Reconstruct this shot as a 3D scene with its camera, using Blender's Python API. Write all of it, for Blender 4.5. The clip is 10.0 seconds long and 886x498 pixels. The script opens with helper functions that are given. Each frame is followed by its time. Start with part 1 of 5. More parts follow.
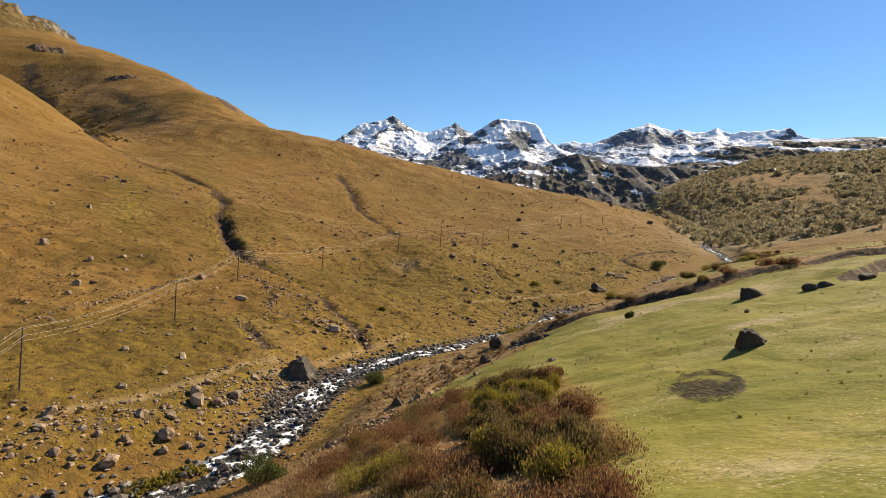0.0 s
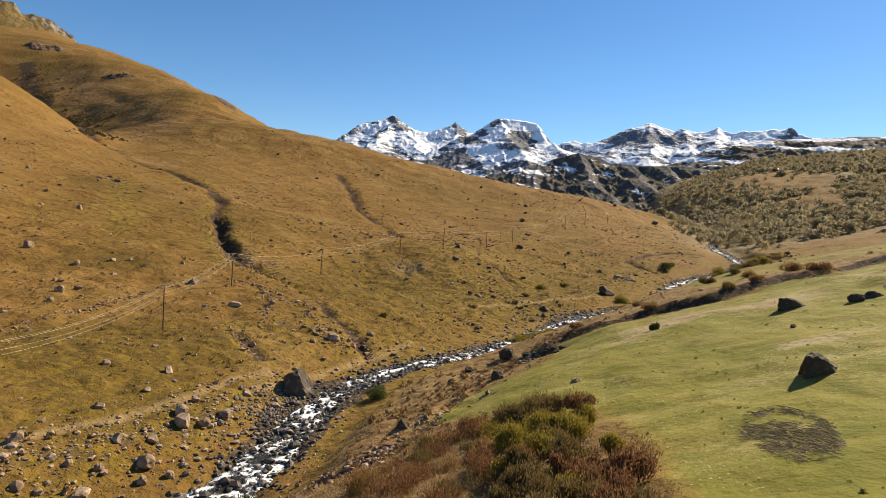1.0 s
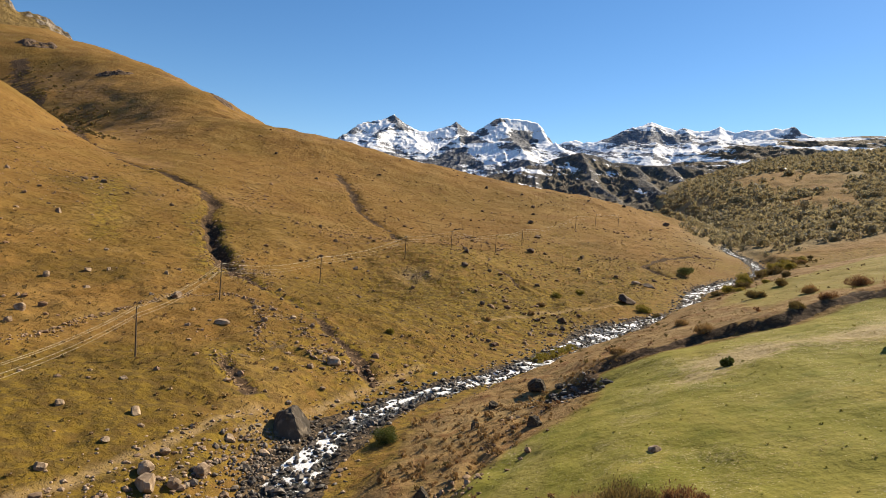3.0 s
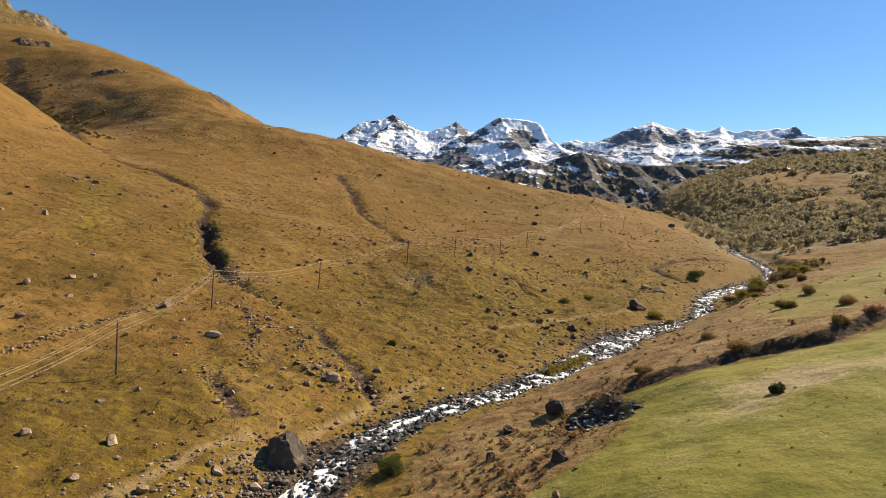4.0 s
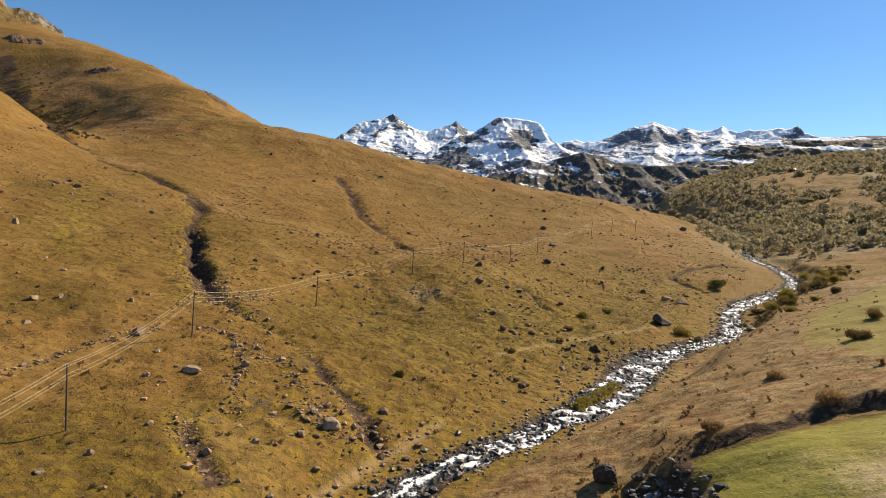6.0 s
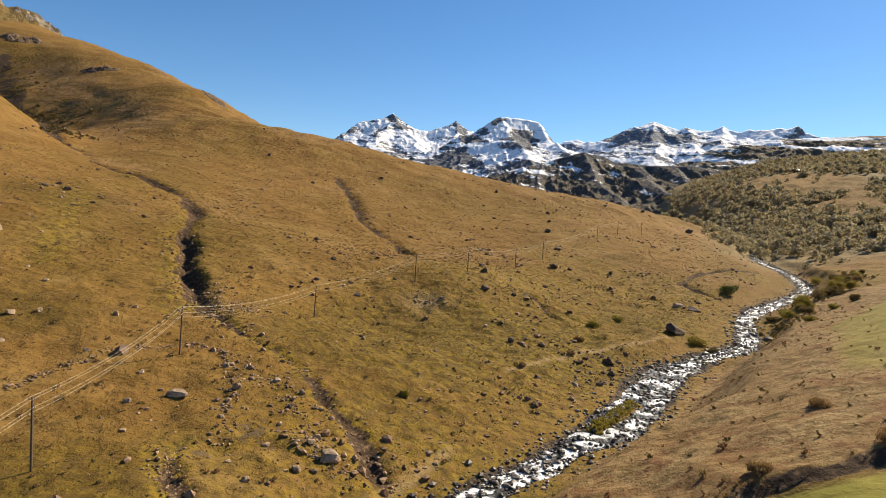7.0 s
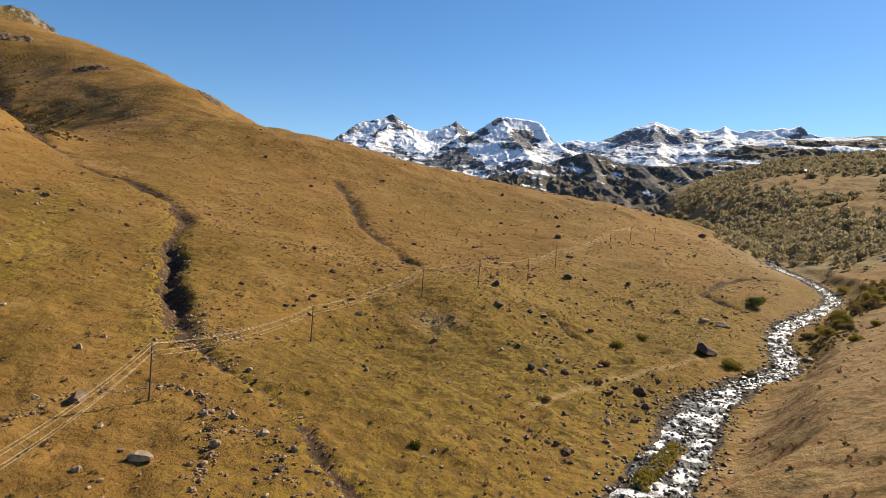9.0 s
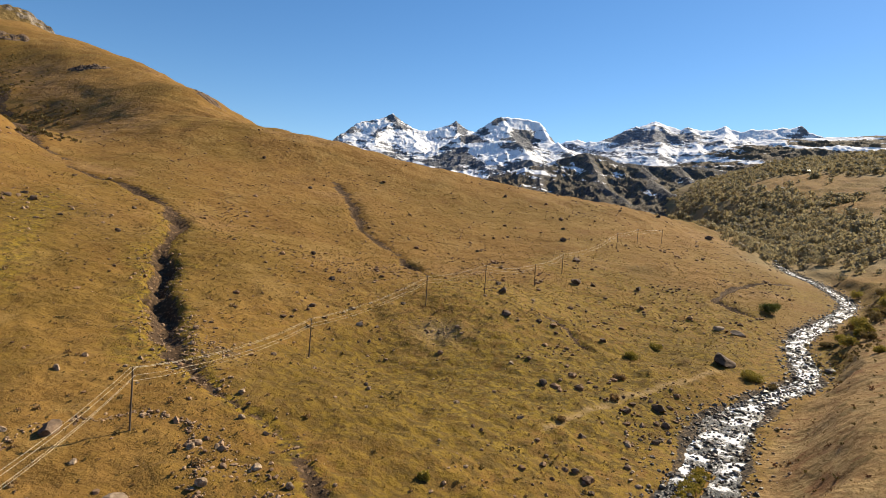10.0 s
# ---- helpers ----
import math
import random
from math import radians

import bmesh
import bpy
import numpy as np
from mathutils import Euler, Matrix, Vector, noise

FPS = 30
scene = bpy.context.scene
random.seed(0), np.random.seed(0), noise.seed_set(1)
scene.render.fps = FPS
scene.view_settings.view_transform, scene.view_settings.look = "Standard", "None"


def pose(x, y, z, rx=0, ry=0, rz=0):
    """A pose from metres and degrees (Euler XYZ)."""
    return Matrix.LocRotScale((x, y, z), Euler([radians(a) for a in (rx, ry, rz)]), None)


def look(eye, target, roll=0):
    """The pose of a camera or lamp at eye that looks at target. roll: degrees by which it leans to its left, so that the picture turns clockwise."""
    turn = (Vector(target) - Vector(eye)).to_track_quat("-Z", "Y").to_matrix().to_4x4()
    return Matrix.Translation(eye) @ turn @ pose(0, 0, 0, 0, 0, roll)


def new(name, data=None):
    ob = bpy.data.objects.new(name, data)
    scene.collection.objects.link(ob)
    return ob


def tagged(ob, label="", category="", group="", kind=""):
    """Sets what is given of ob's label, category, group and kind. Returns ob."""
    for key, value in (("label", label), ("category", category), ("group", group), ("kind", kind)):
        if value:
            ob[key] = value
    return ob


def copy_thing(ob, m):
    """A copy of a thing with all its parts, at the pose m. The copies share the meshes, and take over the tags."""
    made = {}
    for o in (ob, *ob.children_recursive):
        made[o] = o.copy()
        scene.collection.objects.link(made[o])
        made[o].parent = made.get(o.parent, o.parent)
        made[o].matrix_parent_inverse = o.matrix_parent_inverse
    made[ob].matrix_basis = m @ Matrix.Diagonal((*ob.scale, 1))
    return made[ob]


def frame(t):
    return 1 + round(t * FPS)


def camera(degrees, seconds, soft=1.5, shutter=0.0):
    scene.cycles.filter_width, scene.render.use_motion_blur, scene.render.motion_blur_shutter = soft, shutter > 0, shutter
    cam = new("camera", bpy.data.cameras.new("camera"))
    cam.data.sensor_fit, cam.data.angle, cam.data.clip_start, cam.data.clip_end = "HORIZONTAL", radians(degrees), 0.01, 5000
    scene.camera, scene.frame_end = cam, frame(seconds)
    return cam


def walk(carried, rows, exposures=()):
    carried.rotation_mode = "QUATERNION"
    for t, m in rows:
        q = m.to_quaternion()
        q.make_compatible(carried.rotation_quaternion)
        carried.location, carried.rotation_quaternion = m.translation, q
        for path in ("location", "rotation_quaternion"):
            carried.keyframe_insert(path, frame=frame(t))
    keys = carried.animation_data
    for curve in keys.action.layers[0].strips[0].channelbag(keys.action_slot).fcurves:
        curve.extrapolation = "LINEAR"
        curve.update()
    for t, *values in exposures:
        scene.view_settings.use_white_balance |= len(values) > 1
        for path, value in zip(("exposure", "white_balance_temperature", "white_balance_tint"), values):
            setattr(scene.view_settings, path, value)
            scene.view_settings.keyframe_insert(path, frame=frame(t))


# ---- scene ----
cam = camera(71.8, 10.0, soft=0.7)
METRES, EYE, TILT, LEAN, TURN = 75.0, 36.0, -2.5, -4.0, 0.0
ROWS = [
    (0.0, 0.0, 0.0, 0.0, -0.0, 0.0, 0.0),
    (0.5, -0.0068, 0.0466, 0.005, 0.01, -0.0, -0.01),
    (1.0, -0.0143, 0.094, 0.0103, 0.0, -0.02, -0.01),
    (1.5, -0.0224, 0.142, 0.0163, -0.0, -0.02, -0.02),
    (2.0, -0.0313, 0.1898, 0.0224, -0.01, -0.03, -0.0),
    (2.5, -0.0405, 0.2378, 0.0291, -0.0, -0.04, -0.0),
    (4.0, -0.0659, 0.3853, 0.0508, -0.02, -0.07, 0.01),
    (4.5, -0.0742, 0.4341, 0.0599, -0.05, -0.07, 0.02),
    (5.0, -0.0829, 0.4828, 0.0696, -0.05, -0.08, -0.01),
    (5.5, -0.0913, 0.5319, 0.08, -0.07, -0.09, -0.0),
    (7.0, -0.1155, 0.6779, 0.1142, -0.12, -0.12, -0.03),
    (7.5, -0.124, 0.7278, 0.1258, -0.14, -0.11, -0.02),
    (8.0, -0.1326, 0.777, 0.1368, -0.14, -0.11, -0.01),
    (8.5, -0.1406, 0.8255, 0.147, -0.15, -0.12, -0.02),
    (9.0, -0.1486, 0.8733, 0.1564, -0.16, -0.11, -0.0),
    (9.5, -0.1567, 0.9213, 0.167, -0.19, -0.12, 0.02),
    (10.0, -0.165, 0.969, 0.1783, -0.19, -0.13, 0.04),
]
walk(cam, [(t, pose(0, 0, EYE, TILT, LEAN, TURN) @ pose(METRES * x, METRES * y, METRES * z, 90 + pitch, roll, yaw)) for t, x, y, z, yaw, pitch, roll in ROWS])

# ---- daylight ----
SUN_AZ, SUN_EL = 49.0, 36.5  # degrees from +y towards +x, and above the horizon
world = bpy.data.worlds.new("sky")
scene.world = world
world.use_nodes = True
sky = world.node_tree.nodes.new("ShaderNodeTexSky")
sky.sky_type, sky.sun_disc = "NISHITA", False
sky.sun_elevation, sky.sun_rotation = radians(SUN_EL), radians(SUN_AZ)
sky.altitude, sky.air_density, sky.dust_density, sky.ozone_density = 1500, 1.0, 0.2, 2.5
background = world.node_tree.nodes["Background"]
background.inputs["Strength"].default_value = 0.077
deeper = world.node_tree.nodes.new("ShaderNodeHueSaturation")
deeper.inputs["Saturation"].default_value = 1.22
world.node_tree.links.new(sky.outputs[0], deeper.inputs["Color"])
world.node_tree.links.new(deeper.outputs[0], background.inputs["Color"])
sun_data = bpy.data.lights.new("sun", "SUN")
sun_data.energy, sun_data.angle, sun_data.color = 5.0, radians(0.5), (1.0, 0.86, 0.64)
sun = new("sun", sun_data)
sun.matrix_world = look((math.sin(radians(SUN_AZ)) * 900, math.cos(radians(SUN_AZ)) * 900, math.tan(radians(SUN_EL)) * 900), (0, 0, 0))
scene.view_settings.exposure = 0.78


# ---- materials ----
class Nodes:
    """A short hand for building a node material."""

    def __init__(self, name, roughness=0.9, specular=0.2):
        self.material = bpy.data.materials.new(name)
        self.material.use_nodes = True
        self.tree = self.material.node_tree
        self.bsdf = self.tree.nodes["Principled BSDF"]
        self.bsdf.inputs["Roughness"].default_value = roughness
        self.bsdf.inputs["Specular IOR Level"].default_value = specular
        self.place = self.tree.nodes.new("ShaderNodeTexCoord").outputs["Object"]

    def put(self, socket, value):
        if isinstance(value, bpy.types.NodeSocket):
            self.tree.links.new(value, socket)
        elif isinstance(value, tuple) and len(value) == 3 and socket.type == "RGBA":
            socket.default_value = (*value, 1)
        else:
            socket.default_value = value

    def noise(self, scale, detail=4.0, rough=0.55, vector=None, distort=0.0):
        n = self.tree.nodes.new("ShaderNodeTexNoise")
        self.put(n.inputs["Vector"], vector or self.place)
        for key, value in (("Scale", scale), ("Detail", detail), ("Roughness", rough), ("Distortion", distort)):
            n.inputs[key].default_value = value
        return n.outputs["Fac"]

    def cells(self, scale, vector=None, feature="F1", out="Distance"):
        n = self.tree.nodes.new("ShaderNodeTexVoronoi")
        n.feature = feature
        self.put(n.inputs["Vector"], vector or self.place)
        n.inputs["Scale"].default_value = scale
        return n.outputs[out]

    def ramp(self, value, low, high, a=0.0, b=1.0):
        n = self.tree.nodes.new("ShaderNodeMapRange")
        n.interpolation_type = "SMOOTHSTEP"
        for key, v in (("Value", value), ("From Min", low), ("From Max", high), ("To Min", a), ("To Max", b)):
            self.put(n.inputs[key], v)
        return n.outputs["Result"]

    def sums(self, op, a, b):
        n = self.tree.nodes.new("ShaderNodeMath")
        n.operation = op
        self.put(n.inputs[0], a)
        self.put(n.inputs[1], b)
        return n.outputs[0]

    def mix(self, fac, a, b, blend="MIX"):
        n = self.tree.nodes.new("ShaderNodeMix")
        n.data_type, n.blend_type = "RGBA", blend
        self.put(n.inputs[0], fac)
        self.put(n.inputs[6], a)
        self.put(n.inputs[7], b)
        return n.outputs[2]

    def stretch(self, scale, turn=(0, 0, 0)):
        n = self.tree.nodes.new("ShaderNodeMapping")
        self.put(n.inputs["Vector"], self.place)
        n.inputs["Scale"].default_value, n.inputs["Rotation"].default_value = scale, turn
        return n.outputs[0]

    def island(self):
        return self.tree.nodes.new("ShaderNodeNewGeometry").outputs["Random Per Island"]

    def own(self):
        return self.tree.nodes.new("ShaderNodeObjectInfo").outputs["Random"]

    def upward(self):
        n = self.tree.nodes.new("ShaderNodeSeparateXYZ")
        self.tree.links.new(self.tree.nodes.new("ShaderNodeNewGeometry").outputs["Normal"], n.inputs[0])
        return n.outputs[2]

    def high(self):
        n = self.tree.nodes.new("ShaderNodeSeparateXYZ")
        self.put(n.inputs[0], self.place)
        return n.outputs[2]

    def zone(self, name):
        n = self.tree.nodes.new("ShaderNodeAttribute")
        n.attribute_name = name
        return n.outputs["Fac"]

    def bump(self, height, strength, distance):
        n = self.tree.nodes.new("ShaderNodeBump")
        n.inputs["Strength"].default_value, n.inputs["Distance"].default_value = strength, distance
        self.put(n.inputs["Height"], height)
        if self.bsdf.inputs["Normal"].is_linked:
            self.put(n.inputs["Normal"], self.bsdf.inputs["Normal"].links[0].from_socket)
        self.put(self.bsdf.inputs["Normal"], n.outputs[0])

    def colour(self, value):
        self.put(self.bsdf.inputs["Base Color"], value)
        return self.material


def ground_material():
    m = Nodes("pasture", 0.95, 0.1)
    wide, mid, fine, grain = m.noise(0.012, 4), m.noise(0.09, 5, 0.6), m.noise(0.7, 5, 0.65), m.noise(4.5, 4, 0.7)
    patch = m.noise(0.045, 5, 0.6, distort=0.5)
    dry = m.mix(m.ramp(mid, 0.35, 0.65), (0.196, 0.106, 0.026), (0.237, 0.134, 0.037))
    dry = m.mix(m.ramp(wide, 0.45, 0.62), dry, (0.179, 0.106, 0.024))
    dry = m.mix(m.ramp(patch, 0.50, 0.66, 0.0, 0.75), dry, (0.169, 0.089, 0.023))
    dry = m.mix(m.ramp(patch, 0.46, 0.34, 0.0, 0.6), dry, (0.254, 0.159, 0.052))
    # olive grass, its tones lowered to stand in for the slope's fine shading
    dry = m.mix(m.ramp(m.sums("ADD", m.zone("olive"), m.sums("SUBTRACT", mid, 0.5)), 0.25, 0.75, 0.0, 0.9), dry, m.mix(m.ramp(fine, 0.38, 0.62), (0.134, 0.083, 0.014), (0.096, 0.059, 0.014)))
    dry = m.mix(m.ramp(fine, 0.52, 0.70, 0.0, 0.55), dry, (0.132, 0.074, 0.020))
    # dark ragged spots, painted in for the small shadows of tussocks and hollows
    dry = m.mix(m.ramp(m.noise(0.33, 6, 0.75, distort=0.6), 0.56, 0.68, 0.0, 0.75), dry, (0.095, 0.055, 0.018))
    dry = m.mix(m.ramp(m.noise(1.6, 5, 0.75), 0.60, 0.74, 0.0, 0.5), dry, (0.105, 0.060, 0.020))
    dry = m.mix(m.ramp(grain, 0.58, 0.80, 0.0, 0.45), dry, (0.277, 0.180, 0.068))
    dry = m.mix(m.ramp(grain, 0.40, 0.24, 0.0, 0.45), dry, (0.128, 0.077, 0.021))
    # finer dark spots, tussock shade put into the colour likewise
    dry = m.mix(m.ramp(m.noise(0.8, 6, 0.78, distort=0.8), 0.57, 0.66, 0.0, 0.65), dry, (0.075, 0.044, 0.016))
    damp_dark = m.mix(m.ramp(fine, 0.42, 0.58), (0.220, 0.146, 0.020), (0.10, 0.070, 0.018))
    dry = m.mix(m.sums("MULTIPLY", m.zone("damp_dark"), m.ramp(m.noise(0.4, 5, 0.7), 0.36, 0.56)), dry, damp_dark)
    green = m.mix(m.ramp(mid, 0.35, 0.65), (0.172, 0.160, 0.022), (0.215, 0.188, 0.034))
    green = m.mix(m.ramp(fine, 0.5, 0.75), green, (0.165, 0.15, 0.020))
    straw = m.mix(m.ramp(m.noise(0.16, 3), 0.50, 0.64), green, (0.29, 0.235, 0.085))
    green = m.mix(m.ramp(m.noise(2.6, 5, 0.75), 0.5, 0.7), green, straw)
    green = m.mix(m.ramp(m.noise(5.0, 4, 0.8), 0.62, 0.74), green, (0.36, 0.30, 0.14))
    green = m.mix(m.ramp(m.noise(0.075, 5, 0.7, m.stretch((1.0, 0.6, 1.0)), 0.5), 0.54, 0.70, 0.0, 0.55), green, m.mix(m.ramp(grain, 0.4, 0.6), (0.30, 0.235, 0.085), (0.22, 0.18, 0.045)))
    green = m.mix(m.ramp(m.noise(0.35, 4, 0.7), 0.58, 0.72, 0.0, 0.6), green, (0.20, 0.19, 0.026))
    green = m.mix(m.ramp(m.noise(0.21, 5, 0.65, distort=0.4), 0.52, 0.68, 0.0, 0.8), green, (0.125, 0.128, 0.016))
    green = m.mix(m.ramp(m.noise(0.10, 4, 0.6, distort=0.4), 0.52, 0.66, 0.0, 0.7), green, (0.265, 0.215, 0.045))
    green = m.mix(m.ramp(m.noise(3.4, 5, 0.8), 0.54, 0.66, 0.0, 0.75), green, (0.09, 0.092, 0.014))
    pale = m.mix(m.ramp(grain, 0.38, 0.6), (0.27, 0.20, 0.095), (0.42, 0.325, 0.185))
    green = m.mix(m.ramp(m.sums("ADD", m.zone("straw"), m.sums("MULTIPLY", m.sums("SUBTRACT", m.noise(1.1, 5, 0.75), 0.5), 1.5)), 0.30, 0.75, 0.0, 0.9), green, pale)
    flecks = m.sums("ADD", m.noise(2.2, 6, 0.85, m.stretch((1.0, 2.4, 1.0), (0, 0, 0.6))), m.sums("MULTIPLY", m.sums("SUBTRACT", m.noise(0.12, 4, 0.65), 0.5), 0.55))
    green = m.mix(m.ramp(m.sums("ADD", flecks, m.sums("MULTIPLY", m.zone("straw"), 0.12)), 0.575, 0.66, 0.0, 0.7), green, (0.38, 0.31, 0.15))
    green = m.mix(m.ramp(m.noise(1.4, 6, 0.8, distort=0.5), 0.60, 0.70, 0.0, 0.7), green, (0.115, 0.11, 0.016))
    spots = m.sums("MULTIPLY", m.ramp(m.sums("ADD", m.cells(2.6, m.stretch((1.0, 1.5, 1.0), (0, 0, 0.6))), m.sums("MULTIPLY", m.sums("SUBTRACT", grain, 0.5), 0.35)), 0.22, 0.10), m.ramp(m.sums("ADD", m.noise(0.13, 5, 0.7), m.sums("MULTIPLY", m.zone("straw"), 0.3)), 0.47, 0.60))
    green = m.mix(m.sums("MULTIPLY", spots, m.ramp(fine, 0.35, 0.6)), green, (0.60, 0.52, 0.31))
    grass = m.mix(m.zone("meadow"), dry, green)
    rough = m.mix(m.ramp(mid, 0.4, 0.6), (0.261, 0.165, 0.067), (0.296, 0.202, 0.088))
    rough = m.mix(m.ramp(fine, 0.45, 0.7), rough, (0.169, 0.094, 0.033))
    rough = m.mix(m.ramp(m.noise(0.3, 5, 0.7), 0.52, 0.66, 0.0, 0.8), rough, (0.120, 0.084, 0.027))
    rough = m.mix(m.ramp(m.noise(0.17, 5, 0.7, distort=0.4), 0.50, 0.64, 0.0, 0.85), rough, (0.176, 0.086, 0.034))
    grass = m.mix(m.zone("rough"), grass, rough)
    grass = m.mix(m.sums("MULTIPLY", m.zone("worn"), m.ramp(fine, 0.3, 0.6, 0.2, 0.6)), grass, (0.36, 0.25, 0.125))
    heath = m.mix(m.ramp(m.noise(0.25, 6, 0.75), 0.42, 0.60), (0.28, 0.165, 0.062), (0.175, 0.098, 0.042))
    grass = m.mix(m.sums("MULTIPLY", m.zone("heath"), m.ramp(m.noise(0.10, 7, 0.75, m.stretch((1.0, 0.6, 1.6)), 0.6), 0.42, 0.58)), grass, heath)
    wood = m.mix(m.ramp(m.noise(0.05, 5, 0.65), 0.42, 0.6), (0.20, 0.15, 0.072), (0.25, 0.175, 0.08))
    grass = m.mix(m.zone("wooded"), grass, wood)
    earth = m.mix(m.ramp(fine, 0.38, 0.65), (0.125, 0.076, 0.042), (0.22, 0.14, 0.078))
    earth = m.mix(m.ramp(m.cells(1.1), 0.18, 0.5), earth, (0.072, 0.046, 0.027))
    grass = m.mix(m.ramp(m.sums("ADD", m.zone("bare"), m.sums("MULTIPLY", m.sums("SUBTRACT", fine, 0.5), 0.9)), 0.35, 0.6), grass, earth)
    stone = m.mix(m.ramp(m.cells(2.2), 0.05, 0.5), (0.20, 0.15, 0.105), (0.035, 0.027, 0.020))
    stone = m.mix(m.ramp(fine, 0.45, 0.65), stone, (0.13, 0.09, 0.05))
    grass = m.mix(m.ramp(m.sums("ADD", m.zone("stony"), m.sums("MULTIPLY", m.sums("SUBTRACT", fine, 0.5), 0.9)), 0.4, 0.6), grass, stone)
    m.bump(m.sums("MULTIPLY", m.noise(0.42, 4, 0.55), m.ramp(m.zone("meadow"), 0.0, 1.0, 1.0, 0.5)), 1.0, 0.75)
    m.bump(m.sums("MULTIPLY", grain, m.ramp(m.zone("meadow"), 0.0, 1.0, 1.0, 0.3)), 0.8, 0.17)
    return m.colour(grass)


def rock_material(name, light, dark, lichen):
    m = Nodes(name, 0.85, 0.25)
    a, b = m.noise(0.9, 6, 0.65), m.noise(5.0, 6, 0.7)
    c = m.mix(m.ramp(a, 0.35, 0.65), dark, light)
    c = m.mix(m.ramp(b, 0.5, 0.72), c, lichen)
    c = m.mix(m.ramp(m.own(), 0.0, 1.0, 0.0, 0.45), c, dark)
    m.bump(a, 0.9, 0.3)
    m.bump(b, 0.8, 0.06)
    return m.colour(c)


def stones_material(name, light, dark, gloss=0.85):
    m = Nodes(name, gloss, 0.35)
    c = m.mix(m.ramp(m.island(), 0.0, 1.0), dark, light)
    c = m.mix(m.ramp(m.noise(3.0, 5, 0.7), 0.4, 0.7), c, dark)
    m.bump(m.noise(6.0, 5, 0.7), 0.7, 0.05)
    return m.colour(c)


def mountain_material(name, light, dark, turf, turfy=0.0, strata=(1.0, 1.0, 2.6), lean=(0.35, 0.25, 0)):
    """Banded rock, with turf on its gentler parts and snow where the mountain holds it."""
    m = Nodes(name, 0.85, 0.15)
    broad, fine, sharp = m.noise(0.012, 8, 0.62), m.noise(0.06, 8, 0.75), m.noise(0.13, 7, 0.8)
    bands = m.noise(0.045, 9, 0.75, m.stretch(strata, lean), 0.6)
    c = m.mix(m.ramp(bands, 0.40, 0.60), dark, light)
    c = m.mix(m.ramp(sharp, 0.48, 0.66, 0.0, 0.8), c, dark)
    if turfy:
        grown = m.sums("ADD", m.sums("ADD", m.ramp(m.upward(), 0.45, 0.85, 0.0, 0.5), m.sums("MULTIPLY", m.zone("below"), 0.4)), m.sums("SUBTRACT", fine, 0.5))
        c = m.mix(m.ramp(grown, 0.75 - turfy, 0.90 - turfy), c, m.mix(m.ramp(sharp, 0.38, 0.64), turf, tuple(v * 0.55 for v in turf)))
    cover = m.zone("snow")
    for field, share in ((broad, 0.3), (fine, 0.8), (sharp, 1.3), (bands, 1.7)):
        cover = m.sums("ADD", cover, m.sums("MULTIPLY", m.sums("SUBTRACT", field, 0.5), share))
    c = m.mix(m.ramp(cover, 0.46, 0.53), c, m.mix(m.ramp(sharp, 0.35, 0.65), (0.80, 0.82, 0.87), (0.90, 0.90, 0.91)))
    stony = m.ramp(cover, 0.44, 0.55, 1.0, 0.12)
    for field, strength, depth in ((fine, 0.8, 5.0), (bands, 0.9, 7.0), (sharp, 0.8, 3.0)):
        m.bump(m.sums("MULTIPLY", m.sums("SUBTRACT", field, 0.5), stony), strength, depth)
    return m.colour(c)


def leaf_material(name, *tones, glow_share=0.32):
    m = Nodes(name, 0.7, 0.2)
    r = m.island()
    c = tones[0]
    for k, tone in enumerate(tones[1:]):
        at = (k + 0.6) / len(tones)
        c = m.mix(m.ramp(r, at, at + 0.25), c, tone)
    c = m.mix(m.ramp(m.noise(1.5, 3), 0.4, 0.7, 0.0, 0.35), c, tones[-1])
    m.colour(c)
    glow = m.tree.nodes.new("ShaderNodeBsdfTranslucent")
    m.put(glow.inputs["Color"], m.mix(0.35, c, (1.0, 0.85, 0.35), "MULTIPLY"))
    blend = m.tree.nodes.new("ShaderNodeMixShader")
    blend.inputs[0].default_value = glow_share
    m.tree.links.new(m.bsdf.outputs[0], blend.inputs[1])
    m.tree.links.new(glow.outputs[0], blend.inputs[2])
    m.tree.links.new(blend.outputs[0], m.tree.nodes["Material Output"].inputs["Surface"])
    return m.material


def water_material():
    m = Nodes("running_water", 0.12, 0.18)
    white = m.zone("foam")
    broken = m.noise(1.9, 6, 0.75, m.stretch((1.0, 0.75, 1.0)), 1.2)
    fine = m.noise(5.0, 4, 0.7)
    f = m.ramp(m.sums("ADD", m.sums("MULTIPLY", white, 0.8), m.sums("ADD", m.sums("MULTIPLY", broken, 0.9), m.sums("MULTIPLY", fine, 0.35))), 0.90, 1.06)
    c = m.mix(f, (0.022, 0.020, 0.014), (0.80, 0.81, 0.82))
    m.put(m.bsdf.inputs["Roughness"], m.ramp(f, 0.0, 1.0, 0.30, 0.8))
    m.bump(broken, 0.8, 0.25)
    m.bump(fine, 0.6, 0.08)
    return m.colour(c)


